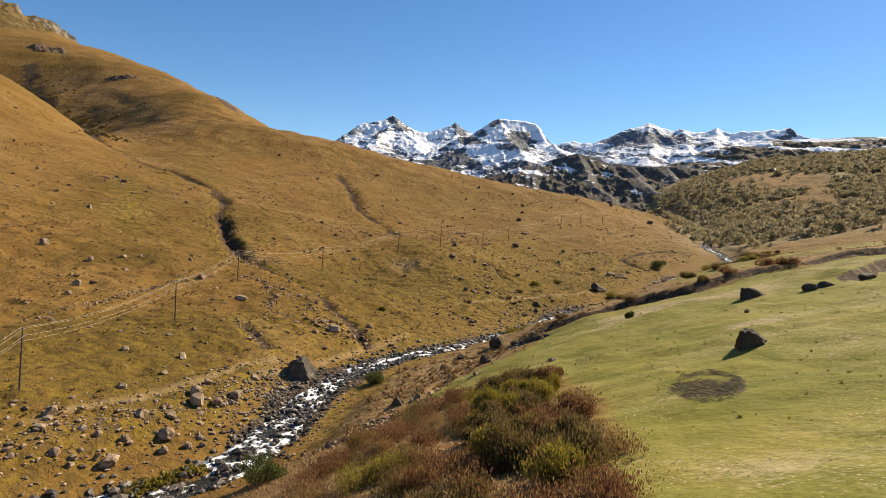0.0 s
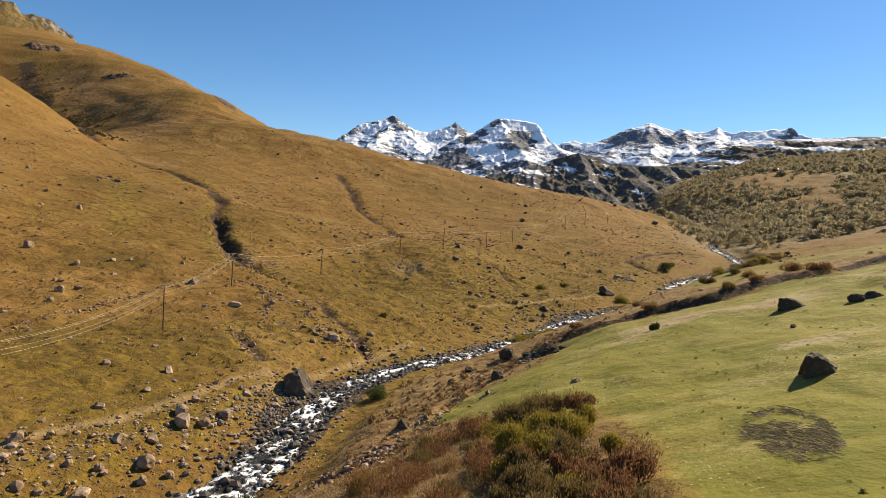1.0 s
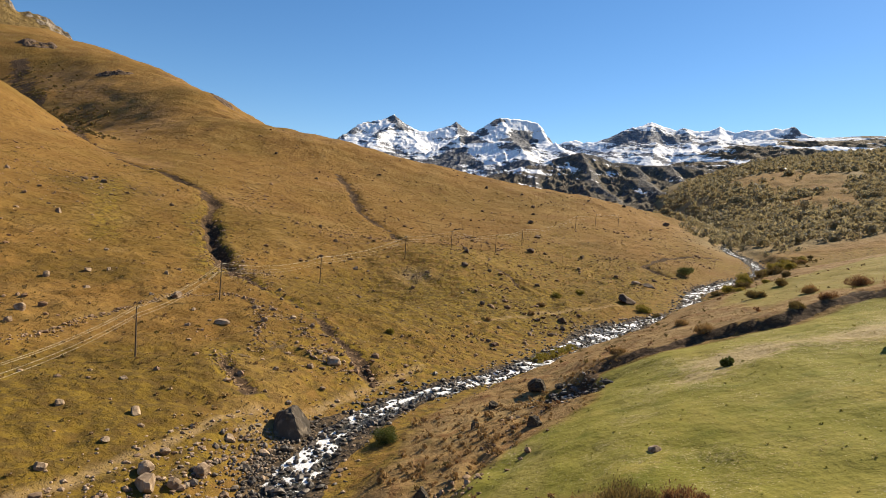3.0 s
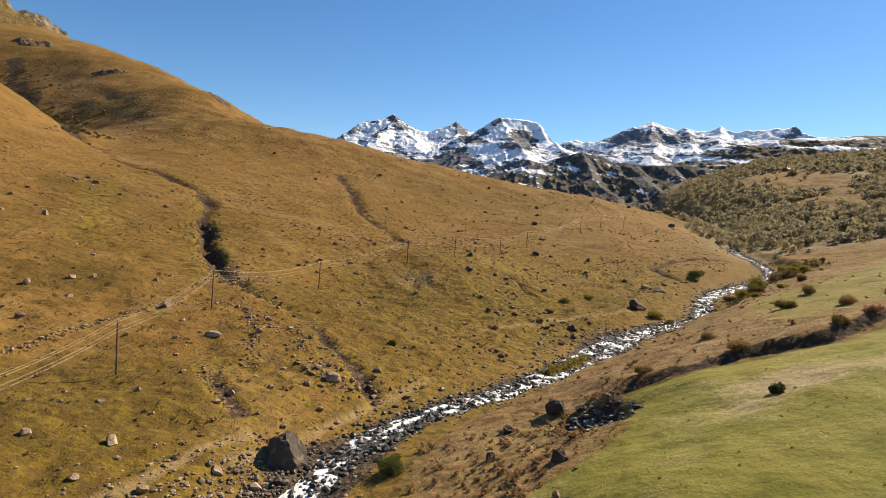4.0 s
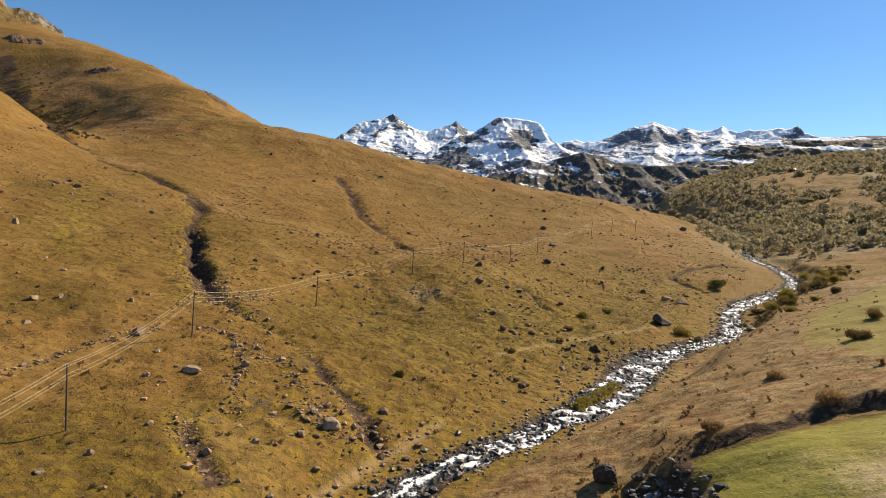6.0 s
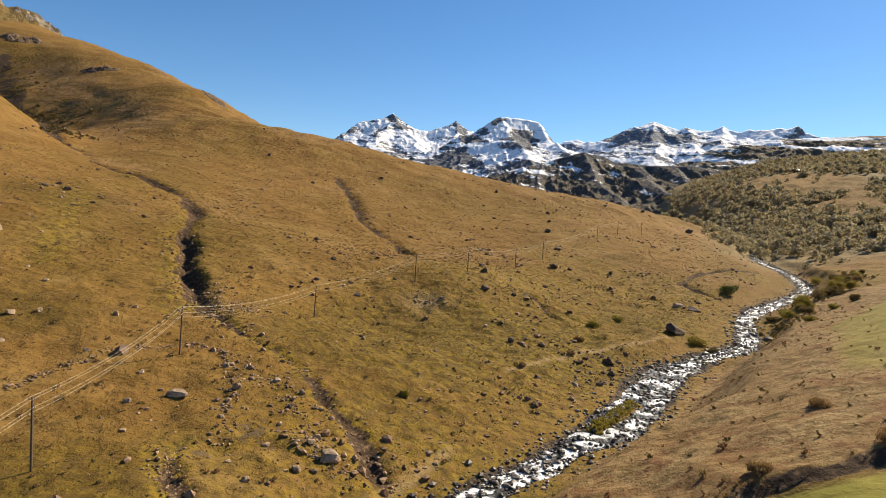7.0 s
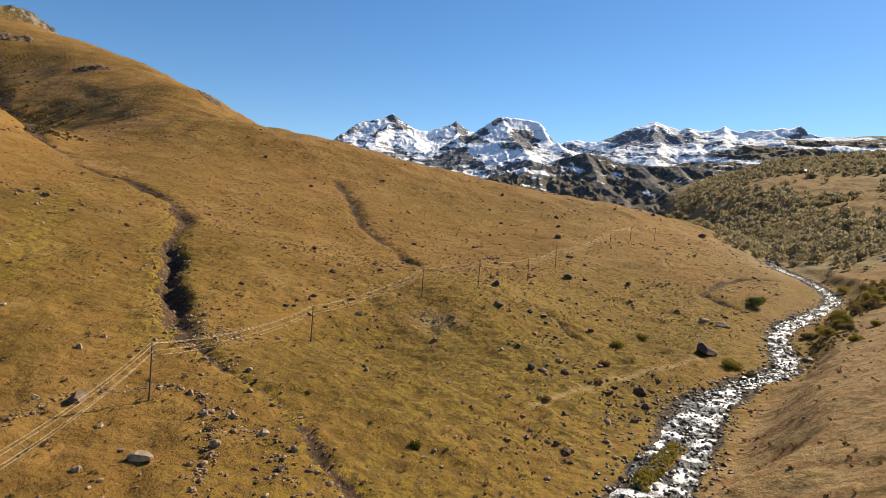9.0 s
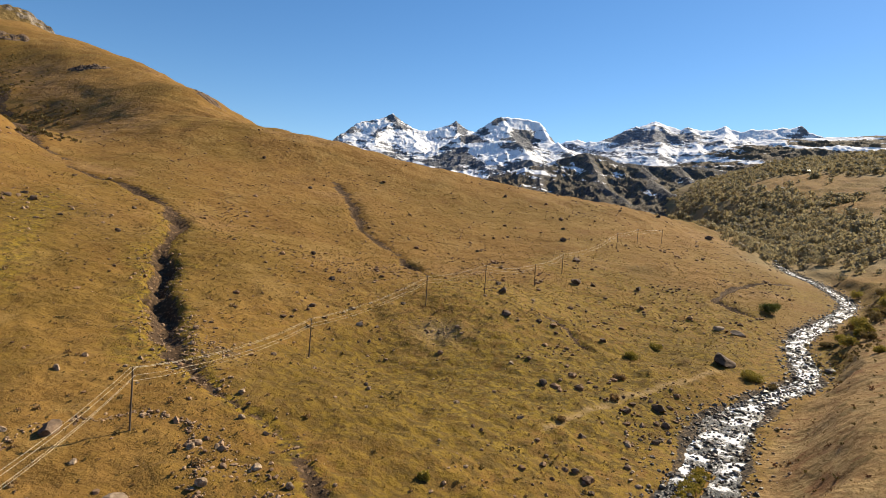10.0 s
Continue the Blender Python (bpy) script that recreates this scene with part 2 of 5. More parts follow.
PASTURE = ground_material()
BOULDER = rock_material("boulder_rock", (0.45, 0.335, 0.22), (0.18, 0.122, 0.075), (0.53, 0.42, 0.30))
DARK_ROCK = rock_material("dark_rock", (0.185, 0.125, 0.08), (0.07, 0.046, 0.03), (0.25, 0.18, 0.12))
CRAG = rock_material("crag_rock", (0.17, 0.108, 0.062), (0.07, 0.044, 0.027), (0.23, 0.16, 0.10))
STONES = stones_material("field_stones", (0.46, 0.34, 0.23), (0.18, 0.118, 0.072))
PASTURE_STONES = stones_material("pasture_stones", (0.42, 0.285, 0.17), (0.165, 0.10, 0.056))
BROWN_STONES = stones_material("brown_stones", (0.33, 0.195, 0.10), (0.11, 0.060, 0.031))
HOLLOW_STONE = stones_material("hollow_stones", (0.34, 0.31, 0.27), (0.05, 0.043, 0.037))
WET = stones_material("wet_stones", (0.17, 0.135, 0.10), (0.028, 0.022, 0.017), 0.5)
GRAVEL = stones_material("bar_gravel", (0.31, 0.25, 0.185), (0.07, 0.055, 0.042))
WATER = water_material()
TIMBER = Nodes("weathered_pole", 0.9, 0.1)
TIMBER = TIMBER.colour(TIMBER.mix(TIMBER.ramp(TIMBER.noise(9.0, 5, 0.7, TIMBER.stretch((6, 6, 0.5))), 0.35, 0.65), (0.085, 0.062, 0.042), (0.16, 0.125, 0.09)))
GRASS_DRY = leaf_material("dry_grass", (0.26, 0.16, 0.042), (0.21, 0.125, 0.032), (0.30, 0.20, 0.065), (0.19, 0.135, 0.03), glow_share=0.2)
GRASS_GREEN = leaf_material("meadow_grass", (0.27, 0.26, 0.042), (0.22, 0.22, 0.035), (0.33, 0.29, 0.07), (0.42, 0.36, 0.16))
GRASS_RUSTY = leaf_material("rough_grass", (0.34, 0.23, 0.105), (0.28, 0.175, 0.075), (0.38, 0.275, 0.135), (0.25, 0.145, 0.062))
FAR_LEAF = leaf_material("scrub_leaves", (0.335, 0.295, 0.185), (0.28, 0.245, 0.15), (0.40, 0.355, 0.23), (0.26, 0.21, 0.13), glow_share=0.45)
OLIVE = leaf_material("autumn_leaves", (0.20, 0.152, 0.055), (0.145, 0.11, 0.044), (0.26, 0.195, 0.078), (0.13, 0.09, 0.042))
GREEN_LEAF = leaf_material("green_leaves", (0.085, 0.105, 0.025), (0.055, 0.075, 0.020), (0.12, 0.13, 0.032))
LIME_LEAF = leaf_material("yellow_green_leaves", (0.29, 0.24, 0.042), (0.20, 0.17, 0.034), (0.36, 0.29, 0.06))
RUST_LEAF = leaf_material("rust_brown_twigs", (0.20, 0.090, 0.048), (0.14, 0.060, 0.038), (0.25, 0.135, 0.068), (0.32, 0.21, 0.10))
TWIG = Nodes("bark", 0.9, 0.1)
TWIG = TWIG.colour(TWIG.mix(TWIG.ramp(TWIG.noise(8.0), 0.4, 0.6), (0.075, 0.055, 0.038), (0.13, 0.10, 0.075)))
# the great boulder's rock, darkened to carry the shade of its near faces
GREAT_ROCK = rock_material("great_rock", (0.15, 0.117, 0.085), (0.045, 0.036, 0.027), (0.33, 0.265, 0.19))
BLACK_BROWN_ROCK = rock_material("black_brown_rock", (0.095, 0.072, 0.048), (0.045, 0.036, 0.026), (0.16, 0.13, 0.06))
DEADWOOD = Nodes("dead_wood", 0.9, 0.1)
DEADWOOD = DEADWOOD.colour(DEADWOOD.mix(DEADWOOD.ramp(DEADWOOD.island(), 0.1, 0.9), (0.20, 0.15, 0.10), (0.38, 0.30, 0.205)))
STRAW = leaf_material("straw", (0.50, 0.41, 0.20), (0.40, 0.33, 0.14), (0.60, 0.50, 0.28))
WIRE = Nodes("aluminium_wire", 0.45, 0.5)
WIRE.bsdf.inputs["Metallic"].default_value = 0.3
WIRE = WIRE.colour(WIRE.mix(WIRE.noise(0.4), (0.62, 0.55, 0.42), (0.72, 0.66, 0.52)))
PORCELAIN = Nodes("insulator_glaze", 0.3, 0.5).colour((0.35, 0.30, 0.25))
STEEL = Nodes("steel_hook", 0.6, 0.4).colour((0.12, 0.11, 0.10))


# ---- the lie of the land ----
# Heights of cross-sections of the valley: by distance up the valley (y) and across from the stream's axis (v).
STATIONS = (0, 60, 110, 160, 220, 300, 390, 470, 550, 660, 850, 1200)
ACROSS_LEFT = (-900, -700, -540, -420, -310, -215, -145, -92, -55, -30, -13)
ACROSS_RIGHT = (0, 13, 25, 40, 65, 105, 170, 300, 600)
HILL_NEAR = [
    [313, 241, 184, 140, 98, 64, 40.8, 26.2, 17.3, 11.9, 8.5],
    [291, 226, 172, 130, 89, 56, 35.1, 22.7, 16.6, 13.2, 10.9],
    [272, 213, 162, 121, 82, 50, 31.2, 20.2, 16.5, 14.8, 11.8],
    [254, 201, 151, 111, 74, 45, 29.7, 22.4, 19.8, 15.1, 11.9],
    [232, 186, 139, 98, 66, 42, 29.7, 23.5, 17.8, 15.6, 15.9],
    [206, 164, 121, 86, 60, 42, 30.7, 29.9, 27.8, 26.6, 25.3],
]
HILL_FAR = [
    [184, 131, 95, 84, 71, 57, 49, 45, 41, 37, 34],
    [176, 113, 86, 99, 96, 78, 67, 60, 51, 45, 41],
    [183, 118, 137, 123, 76, 66, 64, 62, 57, 51, 47],
    [210, 194, 150, 68, 53, 50, 51, 58, 58, 55, 53],
    [256, 177, 23, 62, 62, 62, 62, 62, 62, 62, 62],
    [243, -95, -193, 76, 76, 76, 76, 76, 76, 76, 76],
]
BANK_NEAR = [
    [6.0, 11.8, 16.7, 22.1, 29.0, 36.3, 45, 62, 104],
    [8.0, 11.5, 16.4, 22.5, 29.6, 37.8, 47, 67, 115],
    [9.2, 12.5, 16.6, 22.7, 30.6, 39.5, 51, 71, 123],
    [10.2, 15.0, 19.7, 25.8, 33.1, 41.6, 53, 75, 131],
    [13.8, 17.8, 21.8, 26.9, 34.3, 43.5, 56, 79, 140],
    [23.2, 26.6, 29.3, 32.6, 38.4, 47.4, 61, 84, 153],
]
BANK_FAR = [
    [31, 34, 36, 40, 46, 56, 70, 98, 168],
    [37, 41, 44, 48, 55, 66, 82, 112, 180],
    [43, 47, 52, 57, 66, 79, 95, 126, 192],
    [50, 56, 61, 68, 79, 92, 111, 142, 206],
    [58, 73, 85, 96, 108, 121, 137, 166, 223],
    [70, 87, 101, 116, 135, 158, 183, 210, 246],
]
AXIS = ((0, -62), (60, -27), (100, -14), (150, 16), (200, 55), (250, 92), (320, 140), (420, 182), (600, 250), (900, 330), (1300, 420))
SECTIONS = np.hstack([np.array(HILL_NEAR + HILL_FAR, float), np.array(BANK_NEAR + BANK_FAR, float)])
STREAM = ((-62, 5), (-48, 32), (-36, 47), (-26, 59.5), (-21, 68), (-18.8, 80), (-18, 90), (-15.7, 102), (-7, 118), (4.6, 130.5), (19.6, 148), (32, 167),
          (43, 186), (57, 200.5), (75, 214), (84, 232), (90, 246), (98, 256), (110, 268), (132, 290), (147, 309), (156, 330), (166, 364), (170, 388), (177, 410), (196, 450), (225, 510), (250, 590))
STREAM_Z = ((0, 6.5), (60, 7.6), (100, 8.6), (145, 9.8), (170, 10.3), (200, 12.0), (220, 14.0), (255, 18.2), (300, 22.8), (390, 30.5), (470, 37), (600, 46))


def weights(nodes, q):
    """Cubic weights of the nodes at each q, level beyond both ends."""
    x, n = np.asarray(nodes, float), len(nodes)
    q, one, h = np.clip(np.asarray(q, float), x[0], x[-1]), np.eye(n), np.diff(x)
    slope = np.zeros((n, n))
    for i in range(1, n - 1):
        slope[i] = ((one[i] - one[i - 1]) / h[i - 1] * h[i] + (one[i + 1] - one[i]) / h[i] * h[i - 1]) / (h[i - 1] + h[i])
    slope[0], slope[-1] = (one[1] - one[0]) / h[0], (one[-1] - one[-2]) / h[-1]
    k = np.clip(np.searchsorted(x, q, side="right") - 1, 0, n - 2)
    s, g = ((q - x[k]) / h[k])[:, None], h[k][:, None]
    return (1 + 2 * s) * (1 - s) ** 2 * one[k] + s * (1 - s) ** 2 * g * slope[k] + s * s * (3 - 2 * s) * one[k + 1] + s * s * (s - 1) * g * slope[k + 1]


def axis(y):
    return weights([a for a, _ in AXIS], y) @ np.array([b for _, b in AXIS], float)


LATTICE = np.random.RandomState(7).rand(512, 512)


def lattice_noise(x, y):
    i, j = np.floor(x).astype(int), np.floor(y).astype(int)
    u, w = x - i, y - j
    u, w = u * u * (3 - 2 * u), w * w * (3 - 2 * w)
    at = lambda a, b: LATTICE[a % 512, b % 512]
    return (at(i, j) * (1 - u) + at(i + 1, j) * u) * (1 - w) + (at(i, j + 1) * (1 - u) + at(i + 1, j + 1) * u) * w


def fractal(x, y, size, octaves=4, gain=0.5, shift=0.0):
    """Noise about 0, between -1 and 1, whose largest bumps are size across."""
    total, amp, norm = 0.0, 1.0, 0.0
    for k in range(octaves):
        f = 2.03**k / size
        total = total + amp * (lattice_noise(x * f + 17.3 * k + shift, y * f + 41.7 * k + shift * 1.7) * 2 - 1)
        norm += amp
        amp *= gain
    return total / norm


def ridged(x, y, size, octaves=5, gain=0.5, shift=0.0):
    """Sharp-crested noise between 0 and 1."""
    total, amp, norm = 0.0, 1.0, 0.0
    for k in range(octaves):
        f = 2.07**k / size
        total = total + amp * (1 - np.abs(lattice_noise(x * f + 9.1 * k + shift, y * f + 23.3 * k + shift * 1.3) * 2 - 1)) ** 2
        norm += amp
        amp *= gain
    return total / norm


def smooth(a, b, x):
    t = np.clip((x - a) / (b - a), 0, 1)
    return t * t * (3 - 2 * t)


def along(line, x, y):
    """Distance to a line, and the line's other values at the nearest place."""
    line = np.asarray(line, float)
    far, values = np.full(len(x), 1e9), np.zeros((len(x), line.shape[1] - 2))
    side = np.zeros(len(x))
    for a, b in zip(line, line[1:]):
        dx, dy = b[0] - a[0], b[1] - a[1]
        t = np.clip(((x - a[0]) * dx + (y - a[1]) * dy) / (dx * dx + dy * dy), 0, 1)
        ox, oy = x - a[0] - t * dx, y - a[1] - t * dy
        d = np.hypot(ox, oy)
        near = d < far
        far = np.where(near, d, far)
        side = np.where(near, np.sign(dx * oy - dy * ox), side)
        values[near] = a[2:] + t[near, None] * (b[2:] - a[2:])
    return far, side, values


def inside(loop, x, y, soft):
    """1 inside a loop, 0 outside, over soft metres."""
    loop = list(loop)
    hit = np.zeros(len(x), bool)
    for (x0, y0), (x1, y1) in zip(loop, loop[1:] + loop[:1]):
        if y0 != y1:
            hit ^= ((y0 > y) != (y1 > y)) & (x < (x1 - x0) * (y - y0) / (y1 - y0) + x0)
    d = along(loop + loop[:1], x, y)[0]
    return smooth(-soft, soft, np.where(hit, d, -d))


# Side valley above the pasture; gullies with their depth and half width; the dug path; the bank across the meadow.
RAVINE = ((-520, 700, 8, 70), (-400, 590, 9, 60), (-290, 495, 9.5, 52), (-215, 400, 8, 38), (-160, 318, 3, 22))
HUMPS = ((2, 232, 5, 24), (-21, 190, -5.5, 20), (-68, 246, 4, 24), (-176, 548, -7, 27), (-207, 553, 3, 18), (-275, 346, 25, 50), (-255, 440, -3, 45))  # knolls and a bowl: place, height, radius
GULLIES = (
    ((-420, 610, 1.5, 4), (-346, 520, 2, 5), (-255, 410, 2.4, 6), (-205, 358, 2.8, 6), (-178, 338, 1.2, 3), (-160, 318, 1.6, 2.6), (-145, 311, 1.4, 2.6), (-126, 301, 1.7, 3.2), (-112, 291, 1.8, 3.4), (-97, 272, 2.0, 3.4),
     (-88, 246, 2.2, 2.8), (-83, 230, 2.8, 2.8), (-76, 214, 3.3, 3.1), (-69, 199, 3.2, 3.0), (-61, 182, 2.4, 2.9), (-52, 167, 1.5, 2.8), (-42, 156.5, 1.2, 1.7), (-33, 151, 1.0, 1.25), (-25.5, 140, 1.0, 1.25), (-19.5, 131.5, 1.2, 1.4), (-14, 122, 1.1, 1.4)),
    ((-74, 402, 0.4, 2), (-63, 378, 1.2, 2.4), (-56, 361, 2.4, 2.6), (-49, 338, 2.6, 2.8), (-44, 322, 1.6, 1.9), (-29, 303, 1.7, 1.9), (-19, 276, 1.7, 1.8), (-9, 243, 1.2, 1.4)),
    ((1, 239, 1.3, 1.3), (8, 234, 1.9, 1.6), (18, 224.5, 1.6, 1.5), (25, 214, 0.9, 1.2)),
    ((-37, 117, 0.6, 1.3), (-34, 110, 0.8, 1.2), (-29.5, 105, 0.6, 1.2)),
    ((-13.5, 60.0, 0.9, 2.0), (-9.5, 62.6, 1.1, 2.8), (-6.0, 64.2, 1.1, 3.0), (-3.4, 69, 1.0, 2.8), (-1.9, 73.5, 0.9, 1.8), (1.2, 80, 0.7, 1.0)),
    ((91, 266, 0.9, 1.3), (87, 273, 1.4, 1.5), (84, 285, 1.4, 1.5), (97, 302, 1.4, 1.6), (116, 319, 1.3, 1.6), (140, 336, 1.0, 1.5)),
)
TRAILS = (
    ((5.6, 168.1), (14.4, 178.6), (24.9, 189.5), (37.9, 200.0), (54.0, 214.0)),
    ((-26.0, 94.2), (-21.3, 103.3), (-17.4, 111.9), (-12.4, 121.2), (-6.0, 132.2)),
    ((-42.5, 65.5), (-39.3, 71.1), (-35.6, 78.1), (-32.5, 85.1), (-29.3, 94.9), (-26.2, 101.4)),
)
BANK = ((15, 98), (19, 104.5), (23, 104.3), (27, 104), (32, 104.5), (36, 103.5), (41, 102), (49, 105), (55, 106), (59, 103.5), (68, 106.5), (90, 106.5), (140, 106))
MEADOW = ((6, -60), (6, 20), (8.5, 30), (11.5, 42), (11.5, 54), (6, 61), (0.5, 66.5), (-1.0, 71), (0.2, 76), (3.5, 81), (8, 84), (11.5, 86), (15, 89), (17.4, 93), (17, 98), (20.5, 102.8), (26, 102.4), (32, 103), (36, 102), (41, 100.6), (49, 103.6), (55, 104.6), (59, 102), (68, 105.2), (90, 105.2), (140, 104.6), (420, 90), (420, -60))
UPPER_MEADOW = ((47, 116), (49, 130), (54, 145), (63, 158), (70, 172), (82, 190), (102, 210), (128, 229), (165, 240), (190, 235), (150, 170), (95, 122), (70, 117))
ROUGH = ((-30, -20), (-18, 30), (-12, 60), (-9, 85), (-6, 104), (3, 118), (16, 134), (35, 160), (52, 186), (74, 205), (90, 222), (112, 258), (190, 262), (300, 300), (300, 110), (80, 107), (41, 102), (20, 103.5), (17, 96), (10, 82), (3, 72), (11, 55), (7, 30), (6, -20))


SPUR = ((-375, 650, 1, 30), (-339, 613, 1.6, 30), (-281, 552, 1.6, 28), (-253, 528, 1.4, 26), (-221, 503, 1.2, 24), (-189, 494, 0.6, 22), (-163, 509, 0, 24))
HEATH = ((-450, 640), (-395, 612), (-379, 632), (-318, 584), (-279, 548), (-221, 503), (-191, 448), (-194, 422), (-204, 400), (-240, 420), (-300, 500), (-420, 610))
CLEARING = ((440, 1010), (500, 945), (470, 749), (385, 617), (330, 510), (312, 526), (322, 626), (352, 660), (390, 823), (425, 940))
LEDGE = ((52.5, 80.5), (55, 82.6), (59.6, 85.6), (66.6, 91.4), (76, 97))
CREST = ((-560, 895, 6), (-511, 858, 9), (-451, 815, 8), (-388, 762, 10), (-333, 715, 13), (-277, 656, 8), (-236, 611, 14), (-217, 587, 8), (-187, 552, 2), (-160, 522, 0))


ISLET = ((-28.5, 58.5), (-25.5, 62.0), (-24.2, 64.0))
ISLAND = ((17.2, 147.2), (22.7, 154.9), (28.6, 163.0))


def stream_spread(y):
    """How many times its usual width the stream takes where it parts round the island."""
    return 1 + 0.72 * smooth(134, 148, y) * (1 - smooth(184, 202, y)) + 0.15 * smooth(202, 215, y) + 0.25 * (1 - smooth(72, 80, y))


def stream_level(y):
    return np.interp(y, [a for a, _ in STREAM_Z], [b for _, b in STREAM_Z])


def land(x, y):
    """Height and the shares of each kind of surface."""
    x, y = np.asarray(x, float).ravel(), np.asarray(y, float).ravel()
    z, zones = np.empty(len(x)), {k: np.zeros(len(x)) for k in ("meadow", "rough", "bare", "stony", "damp_dark", "wooded", "heath", "worn", "straw", "olive")}
    v = x - axis(y)
    for lo in range(0, len(x), 20000):
        s = slice(lo, lo + 20000)
        z[s] = ((weights(STATIONS, y[s]) @ SECTIONS) * weights(ACROSS_LEFT + ACROSS_RIGHT, v[s])).sum(1)
    d, _, q = along(RAVINE, x, y)
    z -= q[:, 0] * np.exp(-((d / np.maximum(q[:, 1], 1)) ** 2))
    for cx, cy, rise, radius in HUMPS:
        z += rise * np.exp(-((x - cx) ** 2 + (y - cy) ** 2) / radius**2)
    away = np.hypot(x, y - 40)
    z += fractal(x, y, 60, 3, 0.5) * np.clip(away / 250, 0.25, 3.0) * smooth(10, 60, np.abs(v))
    z += fractal(x, y, 3.4, 2, 0.5, 13.0) * 0.5 * smooth(5, 9, np.abs(v)) * (1 - 0.7 * smooth(20, 32, v)) * (1 - smooth(190, 260, away))
    z += fractal(x, y, 11, 4, 0.6, 3.1) * 0.95 * smooth(4, 25, np.abs(v)) * (1 + smooth(250, 700, away) * 2)
    steep = smooth(-6, -14, v) * (1 - smooth(240, 330, away))
    z += 0.62 * steep * fractal(v * 1.0 + 3 * fractal(x, y, 18, 2, 0.5, 27.0), y * 0.28, 2.6, 3, 0.55, 29.0) * np.clip(0.55 + fractal(x, y, 24, 2, 0.5, 37.0), 0.1, 1.3)
    # the ridge's crest on the skyline
    far = (x < -120) & (y > 480) & (y < 960)
    if far.any():
        d, _, q = along(CREST, x[far], y[far])
        z[far] += q[:, 0] * np.exp(-((d / 42) ** 2))
    # a grass spur that runs down from the rocks, steeper on its shaded flank
    far = (x < -100) & (y > 430) & (y < 720)
    if far.any():
        d, side, q = along(SPUR, x[far], y[far])
        z[far] += q[:, 0] * np.exp(-((d / (q[:, 1] * np.where(side > 0, 1.3, 0.7))) ** 2))
    z = np.where((y > 800) & (v < -80), np.maximum(z, 50), z)
    # cattle steps along the contours of the slope
    lane = smooth(0.05, 0.4, fractal(x, y, 40, 3, 0.55, 71.0)) * smooth(-9, -22, v) * (1 - smooth(420, 560, away))
    phase = (z + 1.6 * fractal(x, y, 26, 3, 0.5, 73.0)) / 1.35
    z += 0.30 * lane * (smooth(0.0, 0.35, phase % 1.0) - phase % 1.0)
    # hummocks between them
    lumpy = smooth(-0.15, 0.25, fractal(x, y, 30, 3, 0.55, 81.0)) * smooth(-7, -12, v) * (1 - smooth(230, 320, away))
    z += (0.55 + 0.4 * smooth(-40, 0, x)) * lumpy * (ridged(x, y, 5.5, 3, 0.55, 83.0) - 0.5)
    # the banks across the meadow: the farther side stands higher
    for bank, tallest in ((BANK, 1.5), (LEDGE, 1.7)):
        near = (np.abs(x - 70) < 90) & (np.abs(y - 98) < 60)
        if near.any():
            xx, yy = x[near], y[near]
            d, side, _ = along(bank, xx, yy)
            r = d * side + fractal(xx, yy, 7, 3, 0.5, 9.0) * 1.3 + fractal(xx, yy, 2.2, 2, 0.5, 19.0) * 0.35
            ends = smooth(13, 20, xx) * (1 - smooth(110, 150, xx)) if bank is BANK else smooth(52, 56, xx) * (1 - smooth(68, 78, xx))
            fade = np.exp(-((r / 15) ** 2)) * ends
            tall = np.clip(0.66 + 0.75 * fractal(xx, yy, 14, 2, 0.5, 17.0), 0.18, 1.0)
            z[near] += fade * tall * tallest * (smooth(-0.75, 0.75, r) - 0.45)
            zones["bare"][near] = np.maximum(zones["bare"][near], np.exp(-(((r + 0.1) / 0.95) ** 2)) * (fade > 0.1) * smooth(0.2, 0.6, tall))
    for g in GULLIES:
        lo, hi = np.min(g, 0), np.max(g, 0)
        near = (x > lo[0] - 40) & (x < hi[0] + 40) & (y > lo[1] - 40) & (y < hi[1] + 40)
        if not near.any():
            continue
        xx, yy = x[near], y[near]
        wob = fractal(xx, yy, 9, 3, 0.5, 5.0)
        d, side, q = along(g, xx + wob * 2.0, yy + fractal(xx, yy, 9, 3, 0.5, 8.0) * 2.0)
        r = d / (q[:, 1] * (1 + 0.35 * fractal(xx, yy, 14, 2, 0.5, 2.0)))
        broken = np.clip(1.0 + 0.7 * fractal(xx, yy, 11, 2, 0.5, 15.0), 0.65, 1.35)
        r = r / np.clip(broken, 0.7, 1.25) + 0.34 * fractal(xx, yy, 3.5, 3, 0.6, 19.0)
        z[near] -= q[:, 0] * broken * (1 - smooth(0.2, 1.1, r)) * (1 + 0.5 * wob)
        zones["bare"][near] = np.maximum(zones["bare"][near], (1 - smooth(0.5, 1.05, r)) * smooth(0.35, 0.95, q[:, 0] * broken))
        zones["damp_dark"][near] = np.maximum(zones["damp_dark"][near], (1 - smooth(1.1, 2.6, r)) * (1 - smooth(250, 320, yy)))
    # hollow with bare rock at the meadow's edge, and the stream's bed
    pit = np.hypot((x - 14.0) / 0.95, (y - 98.0) / 1.25) * (1 + 0.25 * fractal(x, y, 4, 2, 0.5, 23.0))
    z -= 2.3 * np.exp(-((pit / 3.7) ** 4))
    zones["bare"] = np.maximum(zones["bare"], np.exp(-((pit / 4.1) ** 4)))
    near = np.abs(v) < 70
    xx, yy = x[near], y[near]
    d = along(STREAM, xx, yy)[0] / stream_spread(yy)
